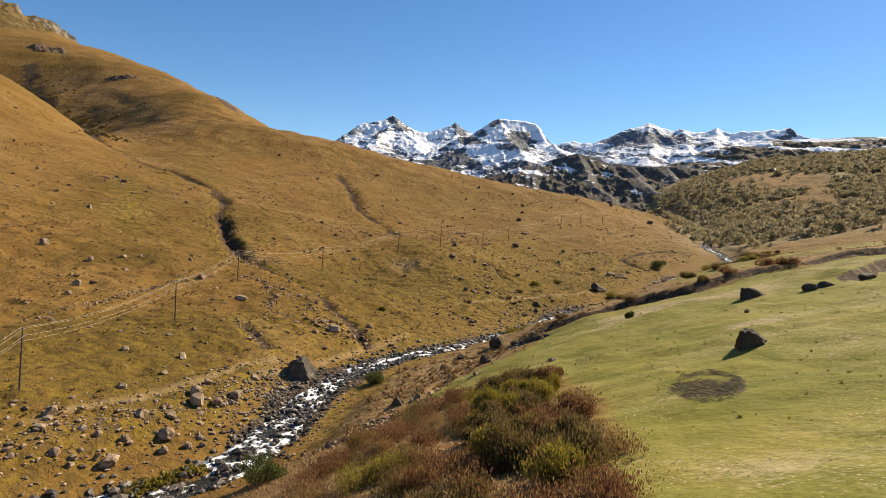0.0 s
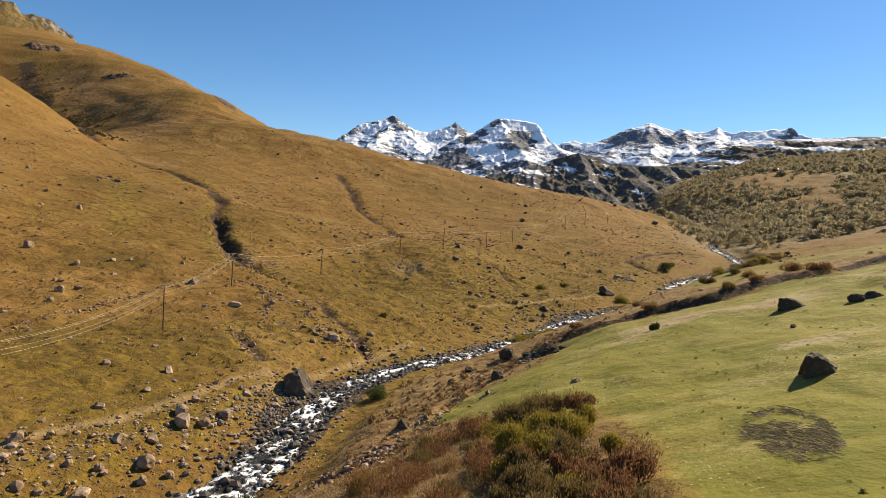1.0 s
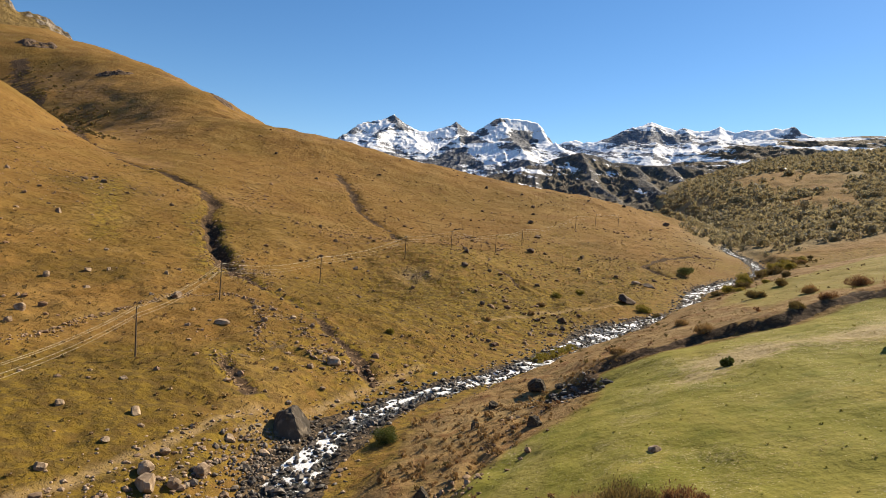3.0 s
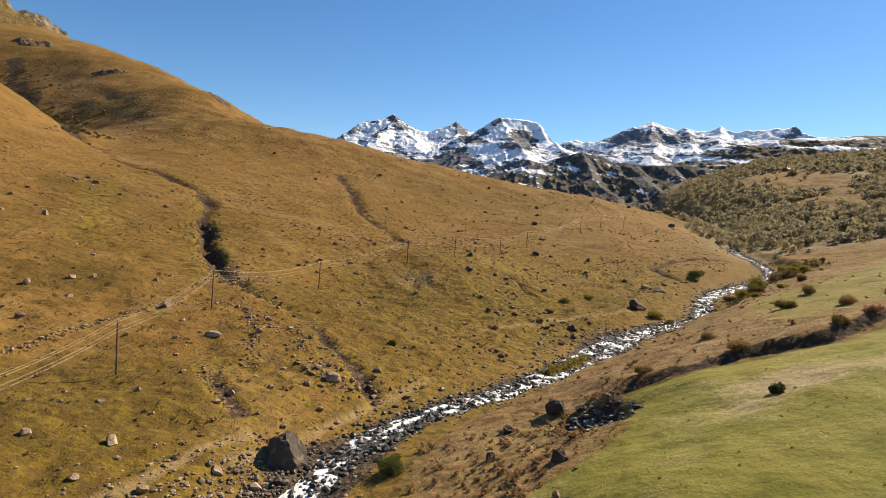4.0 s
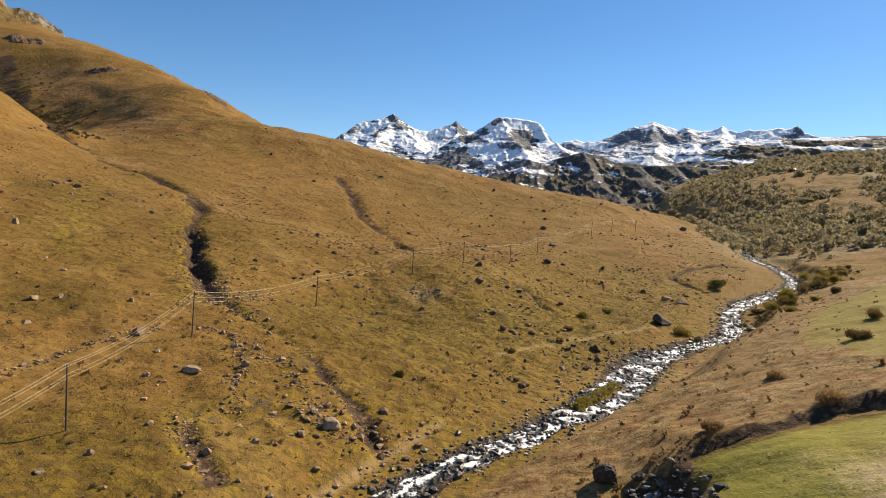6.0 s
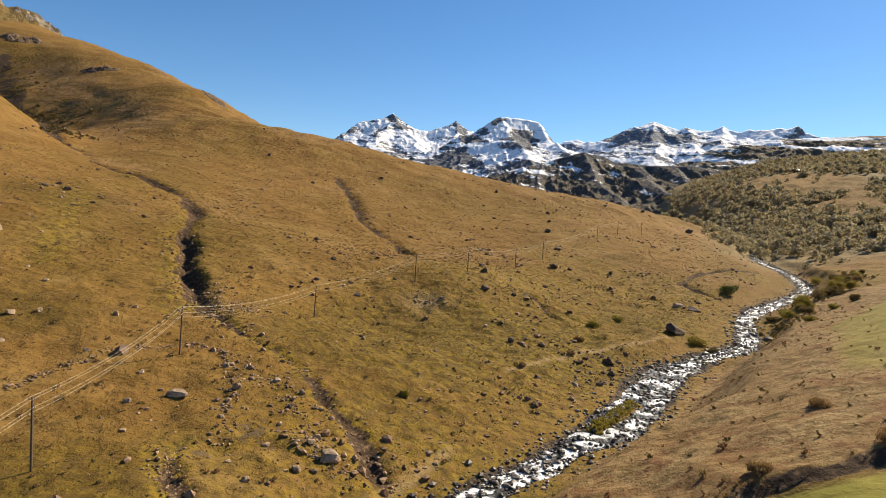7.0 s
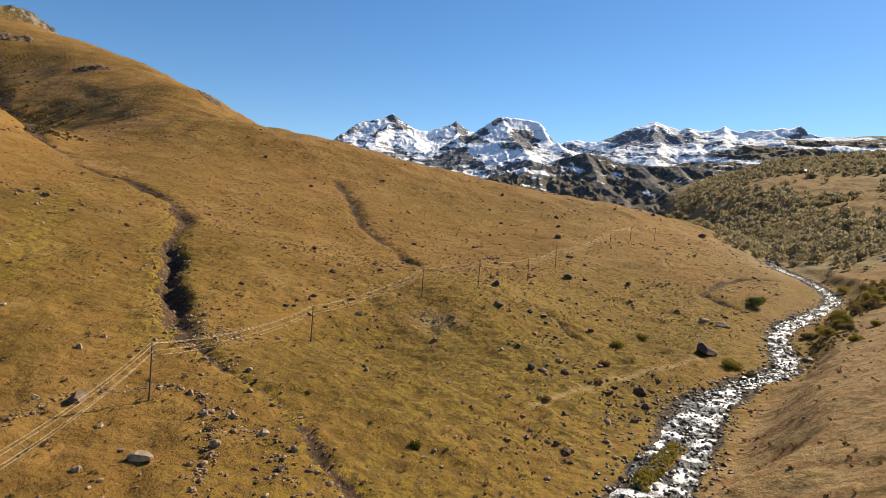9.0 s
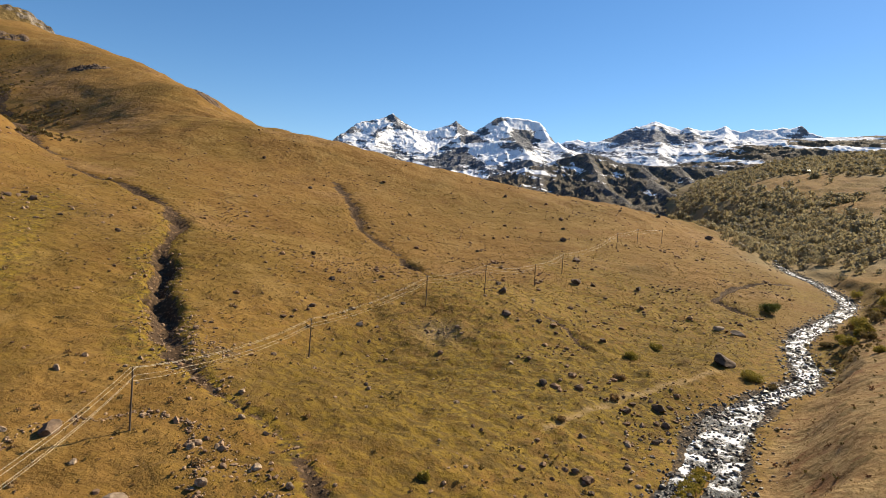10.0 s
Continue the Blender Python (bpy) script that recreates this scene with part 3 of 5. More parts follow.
    bed = stream_level(yy) - 0.4 + 0.8 * smooth(1.5, 3.4, d + fractal(xx, yy, 5, 2, 0.5, 2.2)) + 0.2 * fractal(xx, yy, 2.5, 3, 0.6, 1.0) + 0.1 * np.maximum(d - 3.4, 0)
    share = smooth(4.2, 11.0, d + 1.5 * fractal(xx, yy, 12, 2, 0.5, 6.0))
    low = (yy < 640)
    z[near] = np.where(low, bed * (1 - share) + z[near] * share, z[near])
    isle = np.minimum(along(ISLAND, xx, yy)[0], along(ISLET, xx, yy)[0] + 0.5) + 0.8 * fractal(xx, yy, 4, 2, 0.5, 3.0)
    z[near] += 0.95 * (1 - smooth(0.5, 2.3, isle))
    width = 2.7 + 1.7 * fractal(xx, yy, 11, 3, 0.55, 4.0) - 6.0 * (1 - smooth(0.6, 1.8, isle)) - 1.3 * (1 - smooth(66, 78, yy)) + 2.0 * smooth(112, 98, yy) * (1 - smooth(82, 70, yy))
    zones["stony"][near] = np.where(low, 1 - smooth(width - 0.6, width + 1.2, d), 0)
    # left shore: the strip of boulders and gravel
    zones["damp_dark"] = np.maximum(zones["damp_dark"], 0.8 * np.exp(-((along(((-48, 50), (-36, 66), (-29, 80), (-26, 94)), x, y)[0] / 5.5) ** 2)))
    for wet_line, half in ((((-133, 262), (-117, 228), (-103, 202), (-92, 181)), 5.0), (((-93, 251), (-79, 216), (-68, 189), (-60, 169), (-57, 163)), 4.0)):
        zones["damp_dark"] = np.maximum(zones["damp_dark"], np.exp(-((along(wet_line, x, y)[0] / half) ** 2)))
    zones["damp_dark"] = np.maximum(zones["damp_dark"], 0.6 * np.exp(-(((x + 48) / 26) ** 2) - ((y - 84) / 34) ** 2))
    strip = along(((-52, 45), (-40, 63), (-31, 75), (-27, 88), (-24, 97)), x, y)[0]
    zones["stony"] = np.maximum(zones["stony"], 0.42 * np.exp(-((strip / 4.0) ** 2)))
    scree = np.hypot((x + 12) / 5.0, (y - 210) / 3.6)
    zones["worn"] = np.maximum(zones["worn"], 1.3 * np.exp(-(scree**2)))
    for cx, cy, r in ((-56, 176, 7), (-34.5, 118, 3), (-30, 124, 6), (-47, 172, 6), (-23, 123, 4)):
        zones["stony"] = np.maximum(zones["stony"], 0.5 * np.exp(-(((x - cx) / r) ** 2) - ((y - cy) / r) ** 2))
    close = (x > -40) & (x < 440) & (y < 310)
    xx, yy = x[close], y[close]
    wob = fractal(xx, yy, 8, 3, 0.55, 11.0) * 2.2
    zones["meadow"][close] = np.maximum(inside(MEADOW, xx + wob, yy - wob, 1.0), 0.8 * inside(UPPER_MEADOW, xx + wob, yy - wob, 2.5))
    zones["rough"][close] = inside(ROUGH, xx + wob, yy, 2.0) * (1 - zones["meadow"][close])
    patch = fractal(x, y, 38, 3, 0.5, 21.0)
    zones["damp_dark"] = np.maximum(zones["damp_dark"], smooth(-0.1, 0.3, patch) * 0.85 * smooth(-60, -5, x) * (1 - smooth(260, 420, y)))
    # darkens the mid slope broadly, in the same tones as the damp strips
    zones["damp_dark"] = np.maximum(zones["damp_dark"], np.exp(-(((x - 10) / 50) ** 2) - ((y - 190) / 65) ** 2))
    olive = np.zeros(len(x))
    for cx, cy, rx, ry, much in ((-46, 88, 24, 34, 0.75), (-14, 172, 30, 34, 0.9), (18, 190, 26, 30, 0.8), (50, 230, 30, 30, 0.6), (-6, 140, 18, 20, 0.6), (-75, 150, 26, 34, 0.5), (60, 300, 40, 40, 0.4), (-120, 240, 30, 24, 0.6), (-30, 180, 14, 10, 0.6)):
        olive = np.maximum(olive, much * np.exp(-(((x - cx) / rx) ** 2) - ((y - cy) / ry) ** 2))
    zones["olive"] = np.clip(olive + 0.45 * fractal(x, y, 24, 4, 0.6, 91.0), 0, 1) * smooth(-4, -9, v)
    for trail in TRAILS:
        lo, hi = np.min(trail, 0) - 6, np.max(trail, 0) + 6
        near = (x > lo[0]) & (x < hi[0]) & (y > lo[1]) & (y < hi[1])
        if near.any():
            d = along(trail, x[near], y[near] + 0.5 * fractal(x[near], y[near], 8, 2, 0.5, 3.0))[0]
            zones["worn"][near] = np.maximum(zones["worn"][near], 1 - smooth(0.4, 1.1, d))
            z[near] -= 0.12 * (1 - smooth(0.3, 1.0, d))
    d = along(((-430, 628), (-395, 594), (-330, 512), (-262, 426), (-222, 384)), x, y)[0] + 9 * fractal(x, y, 26, 3, 0.6, 33.0)
    zones["bare"] = np.maximum(zones["bare"], 0.95 * (1 - smooth(1, 8, d)))
    # straw left on the meadow: at the foot of the bank and in patches
    for cx, cy, rx, ry, much in ((30, 88, 8, 5, 0.9), (42, 86, 9, 5, 0.8), (24, 84, 4, 3, 0.7), (31, 59, 3.4, 1.6, 1.0), (39, 60, 6, 2.2, 0.6), (11.6, 21, 2.6, 1.6, 0.6), (48, 60, 14, 10, 0.45), (32, 45, 9, 8, 0.35), (62, 92, 16, 7, 0.5), (22, 50, 6, 4, 0.4)):
        zones["straw"] = np.maximum(zones["straw"], much * np.exp(-(((x - cx) / rx) ** 2) - ((y - cy) / ry) ** 2))
    wob = 14 * fractal(x, y, 45, 4, 0.6, 51.0)
    hollow = np.zeros(len(x))
    far = (x < -120) & (x > -520) & (y > 360) & (y < 720)
    if far.any():
        hollow[far] = inside(HEATH, x[far] + wob[far], y[far] - wob[far], 9.0)
    zones["heath"] = np.maximum(hollow, 0.75 * smooth(0.2, 0.5, fractal(x, y * 1.6, 55, 4, 0.55, 61.0)) * smooth(230, 330, y - v * 0.1))
    field = np.zeros(len(x))
    far = (x > 270) & (x < 560) & (y > 470) & (y < 1060)
    if far.any():
        field[far] = inside(CLEARING, x[far] + 14 * fractal(x[far], y[far], 40, 3, 0.5, 45.0), y[far], 12.0)
    zones["wooded"] = (1 - field) * smooth(-45, 0, v) * smooth(330, 400, y + v * 0.15) * (1 - smooth(0.1, 0.5, fractal(x, y, 130, 2, 0.5, 31.0)) * 0.6)
    zones["rough"] *= 1 - np.clip(zones["bare"] * 1.3, 0, 1)
    return z, zones


def ground_at(x, y):
    return float(land([x], [y])[0][0])


def mesh_of(name, verts, faces, material, shade=True):
    me = bpy.data.meshes.new(name)
    me.from_pydata(np.asarray(verts).tolist(), [], faces if isinstance(faces, list) else faces.tolist())
    me.materials.append(material)
    me.polygons.foreach_set("use_smooth", [shade] * len(me.polygons))
    me.update()
    return me


def grid_faces(rows, cols):
    i = np.arange((rows - 1) * cols).reshape(rows - 1, cols)[:, :-1].ravel()
    return np.stack([i, i + 1, i + cols + 1, i + cols], 1)


def steps(*spans):
    return np.unique(np.concatenate([np.arange(a, b, s) for a, b, s in spans]))


def build_ground():
    ys = steps((-260, 0, 14), (0, 16, 2), (16, 225, 0.8), (225, 330, 1.2), (330, 560, 2.2), (560, 760, 6), (760, 1300, 14), (1300, 4900, 120))
    left = steps((0, 75, 0.8), (75, 150, 1.2), (150, 420, 2.4), (420, 700, 5), (700, 1000, 20), (1000, 3300, 160))
    right = steps((0, 75, 0.8), (75, 150, 1.8), (150, 330, 4), (330, 700, 9), (700, 1000, 20), (1000, 3300, 160))
    vs = np.unique(np.concatenate([-left, right]))
    yy, vv = np.meshgrid(ys, vs, indexing="ij")
    xx = axis(yy.ravel()) + vv.ravel()
    z, zones = land(xx, yy.ravel())
    me = mesh_of("ground", np.stack([xx, yy.ravel(), z], 1), grid_faces(len(ys), len(vs)), PASTURE)
    for key, value in zones.items():
        me.attributes.new(key, "FLOAT", "POINT").data.foreach_set("value", value.astype(np.float32))
    ob = tagged(new("ground", me), "autumn mountain pasture with ochre grass, gullies and a green meadow", "ground", kind="structure")
    return ob


def resampled(line, step):
    p = np.asarray(line, float)
    s = np.concatenate([[0], np.cumsum(np.hypot(*np.diff(p[:, :2], axis=0).T))])
    q = np.arange(0, s[-1], step)
    return np.stack([weights(s, q) @ p[:, k] for k in range(p.shape[1])], 1)


def build_water():
    mid = resampled(STREAM, 0.6)
    t = np.gradient(mid, axis=0)
    t /= np.hypot(t[:, 0], t[:, 1])[:, None]
    n = np.stack([t[:, 1], -t[:, 0]], 1)
    across = np.linspace(-1, 1, 13)
    half = (3.3 + 0.8 * fractal(mid[:, 0], mid[:, 1], 10, 3, 0.5, 4.4)) * stream_spread(mid[:, 1]) * (1 - 0.35 * smooth(280, 330, mid[:, 1]))
    pts = mid[:, None, :] + n[:, None, :] * (across[None, :] * half[:, None])[:, :, None]
    x, y = pts[:, :, 0].ravel(), pts[:, :, 1].ravel()
    a = np.repeat(np.arange(len(mid)) * 0.6, 13)
    b = np.tile(across, len(mid))
    rapid = fractal(a, b * 4 + 50, 2.6, 4, 0.7)
    z = stream_level(y) + 0.16 * fractal(a * 0.8, b * 4, 1.6, 3, 0.6) + 0.18 * rapid - 0.5 * np.abs(b) ** 6
    me = mesh_of("water", np.stack([x, y, z], 1), grid_faces(len(mid), 13), WATER)
    foam = 0.42 + 0.04 * (1 - smooth(76, 90, y)) + 0.75 * rapid + 0.55 * fractal(a * 0.35, b * 6, 1.5, 3, 0.6) - 0.25 * np.abs(b) ** 3
    foam -= 0.10 * smooth(290, 340, y)
    me.attributes.new("foam", "FLOAT", "POINT").data.foreach_set("value", foam.astype(np.float32))
    return tagged(new("water", me), "rushing mountain stream with white rapids over dark stones", "stream", kind="structure")


def snow_held(x, y, z, line, spread, lie, patches, seed):
    """How much snow each place of a mountain's grid holds: by height, steepness, ledges and known drifts or bare faces (x, z, half width, half height, more or less)."""
    p = np.stack([x, y, z], -1)
    n = np.cross(np.gradient(p, axis=1), np.gradient(p, axis=0))
    up = np.abs(n[..., 2]) / np.maximum(np.linalg.norm(n, axis=-1), 1e-9)
    shape = x.shape
    ledges = fractal((x * 0.30 + z * 0.4).ravel(), (z * 1.0 + x * 0.10).ravel(), 17, 4, 0.65, seed).reshape(shape)
    broad = fractal(x.ravel(), (y * 0.6 + z).ravel(), 110, 4, 0.55, seed + 5).reshape(shape)
    held = 0.44 + 0.45 * np.clip((z - line) / spread, -1.5, 1.0) + lie * (up - 0.72) + 1.1 * ledges + 0.45 * broad
    for px, pz, w, h, much in patches:
        held = held + much * np.exp(-(((x - px) / w) ** 2) - ((z - pz) / h) ** 2)
    return held


def build_mountain(name, label, ridges, foot, material, seed, line=300, spread=160, lie=1.2, patches=(), fall=0.72, cliff=30, rough=1.0, jag=5.0, near=900, behind=260, lateral=3.0, radial=7.0):
    """A mountain out of its ridges: each falls away to both sides, cliffs first, and the highest wins; then spurs and gullies."""
    every = np.concatenate([np.asarray(r, float) for r in ridges])
    reach = np.hypot(every[:, 0], every[:, 1])
    bearing = np.arctan2(every[:, 0], every[:, 1])
    crest = np.asarray(ridges[0], float)
    q = np.arange(bearing.min() - 0.03, bearing.max() + 0.03, lateral / reach.max())
    ways = np.arctan2(crest[:, 0], crest[:, 1])
    far = np.interp(q, ways, np.hypot(crest[:, 0], crest[:, 1]))
    b = np.concatenate([-np.arange(0, behind, radial * 3)[:0:-1], np.arange(0, near, radial)])
    bb, qq = np.meshgrid(b, q, indexing="ij")
    rr = far[None, :] - bb
    x, y = np.sin(qq) * rr, np.cos(qq) * rr
    fx, fy = x.ravel(), y.ravel()
    wx = fx + 26 * fractal(fx, fy, 130, 4, 0.55, seed) * np.clip(bb.ravel() / 120, 0, 1)
    wy = fy + 40 * fractal(fx, fy, 130, 4, 0.55, seed + 2)* np.clip(bb.ravel() / 120, 0, 1)
    z = np.full(len(fx), float(foot))
    away = np.full(len(fx), 1e9)
    run = np.concatenate([[0], np.cumsum(np.hypot(*np.diff(crest[:, :2], axis=0).T))])
    near_by = np.exp(-(((run[:, None] - run[None, :]) / 130) ** 2)) * np.gradient(run)[None, :]
    soft = np.column_stack([crest, near_by @ crest[:, 2] / near_by.sum(1)])
    for k, r in enumerate([soft] + list(ridges[1:])):
        d, _, v = along(r, wx, wy)
        top = v[:, 0] + (v[:, 1] - v[:, 0]) * smooth(0, 130, d) if k == 0 else v[:, 0]
        z = np.maximum(z, top - cliff * (1 - np.exp(-d / 25)) * (1 if k == 0 else 0.5) - fall * d * (1.25 if k == 0 else 1.0))
        away = np.minimum(away, d)
    crown_z = np.interp(qq.ravel(), ways, crest[:, 2])
    z = np.minimum(z, crown_z + 0.6 * np.maximum(bb.ravel() - 40, 0))
    env = np.clip(away / 45, 0.12, 1) * np.clip((z - foot) / 60, 0, 1)
    slant = fx * 0.9 + fy * 0.25
    z += rough * env * (46 * (ridged(slant, fy * 0.35, 120, 5, 0.55, seed + 3.0) - 0.45) + 17 * (ridged(fx, fy * 0.6, 38, 4, 0.6, seed + 7.0) - 0.45) + 7 * fractal(fx, fy, 16, 3, 0.6, seed + 9.0))
    z += jag * fractal(fx, fy, 32, 3, 0.65, seed + 13.0) * np.exp(-away / 30)
    z = z.reshape(bb.shape)
    me = mesh_of(name, np.stack([x.ravel(), y.ravel(), z.ravel()], 1), grid_faces(len(b), len(q))[:, ::-1], material)
    held = snow_held(x, y, z, line, spread, lie, patches, seed)
    me.attributes.new("below", "FLOAT", "POINT").data.foreach_set("value", np.clip(away / 30, 0, 1).astype(np.float32))
    me.attributes.new("snow", "FLOAT", "POINT").data.foreach_set("value", np.clip(held, -1, 2).ravel().astype(np.float32))
    return tagged(new(name, me), label, "mountain", kind="structure")


# Distant haze is put into the west, pyramid, east and foothill rock tones.
HAZED_WEST_ROCK = mountain_material("hazed_west_rock", (0.27, 0.275, 0.29), (0.10, 0.106, 0.122), (0.12, 0.10, 0.07))
HAZED_PYRAMID = mountain_material("hazed_pyramid_rock", (0.225, 0.23, 0.245), (0.085, 0.088, 0.098), (0.12, 0.09, 0.06))
HAZED_EAST_ROCK = mountain_material("hazed_east_rock", (0.29, 0.30, 0.33), (0.125, 0.135, 0.16), (0.12, 0.10, 0.07), 0, (1.0, 1.0, 3.2), (0.15, 0.35, 0))
PLATEAU = mountain_material("plateau_heath", (0.19, 0.155, 0.12), (0.085, 0.07, 0.056), (0.175, 0.13, 0.085), 0.40, (0.22, 0.22, 3.0), (0, 0, 0))
HAZED_FOOTHILL = mountain_material("hazed_foothill_heath", (0.165, 0.148, 0.132), (0.066, 0.063, 0.066), (0.175, 0.14, 0.095), 0.12, (1.3, 1.3, 0.4), (0.2, 0.4, 0))
PALE_CRAG = mountain_material("pale_crag", (0.40, 0.33, 0.25), (0.09, 0.07, 0.05), (0.27, 0.178, 0.06), 0.36, (1.6, 1.6, 0.8), (0.4, 0.2, 0.3))

build_ground()
build_water()
build_mountain("mountain_west", "jagged grey mountain with deep snow and a rock tower",
               [[(-680, 3200, 290), (-592, 3213, 345), (-539, 3253, 431), (-515, 3267, 470), (-491, 3290, 519), (-441, 3308, 540), (-377, 3316, 552), (-336, 3320, 567), (-304, 3323, 590), (-270, 3326, 564), (-232, 3329, 537), (-176, 3332, 509),
                 (-110, 3335, 514), (-42, 3336, 537), (0, 3336, 552), (31, 3336, 580), (70, 3326, 540), (147, 3313, 508), (284, 3283, 448)],
                [(-304, 3323, 588), (-311, 3212, 514), (-345, 2977, 432), (-316, 2799, 358)], [(-304, 3323, 588), (-231, 3128, 478), (-152, 2933, 407), (-107, 2695, 319)],
                [(31, 3336, 578), (40, 3156, 484), (13, 2906, 394), (-32, 2636, 301)], [(-493, 3300, 520), (-482, 3120, 437), (-400, 2859, 349)]], 150, HAZED_WEST_ROCK, 1.3, 375, 260, 1.5,
               [(-304, 570, 34, 40, -1.3), (-525, 485, 40, 40, -1.0), (-440, 535, 40, 14, -0.7), (31, 562, 30, 24, -1.2), (-352, 445, 30, 34, -1.1), (-258, 505, 40, 36, -0.7), (50, 500, 40, 26, -0.5), (-460, 415, 110, 26, 0.6), (-90, 490, 70, 34, 0.45), (-110, 400, 150, 40, 0.35)], 0.33, 16, 0.55, 10.0, 1250)
build_mountain("mountain_middle", "flat-topped snowy pyramid peak with a dark shaded flank",
               [[(-220, 2690, 170), (-127, 2734, 230), (-57, 2766, 287), (15, 2781, 336), (107, 2784, 406), (163, 2781, 465), (181, 2780, 488), (202, 2777, 512), (218, 2772, 519), (265, 2763, 514), (327, 2751, 511), (375, 2735, 502),
                 (394, 2727, 487), (415, 2718, 453), (433, 2710, 424), (460, 2696, 390), (509, 2677, 379), (610, 2634, 350), (760, 2560, 320)],
                [(218, 2767, 519), (234, 2655, 455), (245, 2504, 395), (267, 2280, 323), (272, 1997, 239)], [(389, 2748, 498), (400, 2615, 421), (423, 2408, 349), (449, 2209, 305)],
                [(162, 2771, 463), (95, 2574, 359), (31, 2356, 270), (-4, 2116, 187)], [(-57, 2766, 287), (-100, 2540, 250), (-90, 2300, 215), (-20, 2000, 170)]], 60, HAZED_PYRAMID, 4.1, 300, 240, 1.0,
               [(186, 412, 34, 48, 0.6), (290, 395, 46, 46, -1.2), (335, 500, 60, 24, 0.5), (385, 440, 26, 34, 0.4), (193, 496, 24, 34, -1.9), (148, 438, 20, 24, -0.8), (100, 384, 26, 24, -0.9), (48, 332, 28, 24, -0.9), (0, 285, 34, 28, -0.9), (120, 330, 50, 26, 0.5), (190, 300, 60, 24, 0.4), (430, 440, 12, 40, -1.1), (490, 372, 110, 18, 0.6), (150, 290, 80, 30, 0.3)], 0.36, 14, 0.55, 9.0, 1100)
build_mountain("mountain_east", "broad snowy mountain range with rock faces tinted blue-grey for haze",
               [[(380, 2940, 360), (444, 2962, 405), (509, 2967, 445), (546, 2955, 459), (595, 2935, 463), (632, 2917, 452), (692, 2892, 451), (731, 2867, 463), (756, 2850, 488), (821, 2816, 514), (861, 2788, 532), (891, 2768, 546), (912, 2753, 535), (953, 2725, 517),
                 (983, 2704, 506), (1005, 2688, 517), (1029, 2668, 504), (1058, 2648, 498), (1094, 2611, 500), (1121, 2588, 508), (1145, 2567, 494), (1166, 2546, 481), (1191, 2518, 490), (1226, 2484, 490), (1254, 2452, 487), (1285, 2408, 487),
                 (1312, 2381, 496), (1325, 2362, 470), (1358, 2308, 440), (1559, 1921, 392)],
                [(891, 2768, 544), (821, 2591, 454), (777, 2363, 373), (689, 2118, 288)], [(756, 2850, 488), (688, 2651, 396), (635, 2354, 302)], [(1007, 2695, 518), (953, 2480, 426), (860, 2183, 329)], [(1123, 2593, 508), (1027, 2395, 420), (963, 2182, 348)]],
               120, HAZED_EAST_ROCK, 8.2, 390, 260, 1.4,
               [(815, 455, 120, 60, -0.75), (891, 536, 42, 16, 0.55), (1080, 480, 60, 26, 0.4), (1240, 482, 90, 18, 0.4), (960, 445, 60, 44, -0.5), (1008, 510, 16, 10, -0.7), (1312, 480, 18, 18, -0.8), (870, 368, 60, 20, 0.6), (590, 455, 90, 20, 0.3), (1150, 440, 150, 50, 0.35)], 0.33, 8, 0.6, 8.0, 900)
build_mountain("plateau", "brown heath plateau with drifts of old snow",
               [[(640, 2120, 225), (706, 2084, 265), (771, 2060, 296), (850, 2029, 330), (925, 1996, 351), (1011, 1954, 368), (1106, 1902, 371), (1193, 1848, 374), (1271, 1796, 373), (1403, 1695, 373), (1527, 1583, 373), (1900, 1250, 380)]],
               40, PLATEAU, 12.7, 392, 130, 0.5,
               [(1075, 318, 85, 12, 0.75), (950, 352, 70, 8, 0.6), (1180, 362, 120, 7, 0.7), (800, 296, 60, 9, 0.5), (1080, 345, 90, 14, -0.5), (830, 262, 110, 14, 0.45), (1230, 345, 80, 8, 0.4), (930, 310, 90, 22, -0.5)], 0.30, 3, 0.6, 2.0, 660, 120, 3.0, 5.0)
build_mountain("foothill", "dark scrub-covered foothill with thin streaks of snow",
               [[(-300, 1740, 40), (-120, 1745, 90), (15, 1726, 124), (121, 1752, 175), (200, 1764, 205), (262, 1761, 223), (321, 1750, 244), (365, 1736, 255), (393, 1725, 251), (450, 1700, 231), (504, 1674, 226), (588, 1618, 224), (649, 1572, 218), (683, 1536, 201), (716, 1486, 166), (800, 1400, 90)],
                [(365, 1736, 255), (361, 1624, 200), (360, 1491, 155), (376, 1362, 115)], [(577, 1628, 224), (566, 1498, 183), (547, 1366, 148)], [(497, 1676, 226), (491, 1546, 184), (469, 1395, 138)], [(262, 1761, 223), (223, 1640, 174), (220, 1499, 119)]],
               50, HAZED_FOOTHILL, 17.9, 275, 110, 0.5, [(330, 205, 12, 30, 0.6), (285, 222, 60, 18, 0.45), (220, 190, 60, 24, 0.35), (400, 236, 30, 8, 0.5), (560, 205, 60, 18, -0.4)], 0.33, 9, 0.9, 2.5, 520, 160, 2.2, 4.5)
build_mountain("crag_ridge", "steep pale rock ridge above the grass slope",
               [[(-980, 800, 400), (-822, 942, 379), (-775, 981, 364), (-740, 1007, 347), (-722, 1020, 344), (-703, 1034, 335), (-676, 1051, 323), (-655, 1065, 305), (-640, 1074, 289), (-621, 1085, 262)]], 190, PALE_CRAG, 23.3, 2000, 100, 0.0, (), 0.55, 6, 0.22, 22.0, 300, 120, 2.0, 3.0)


# ---- helpers for things ----
def part(name, me, parent, label=""):
    ob = new(name, me)
    ob.parent = parent
    return tagged(ob, label)


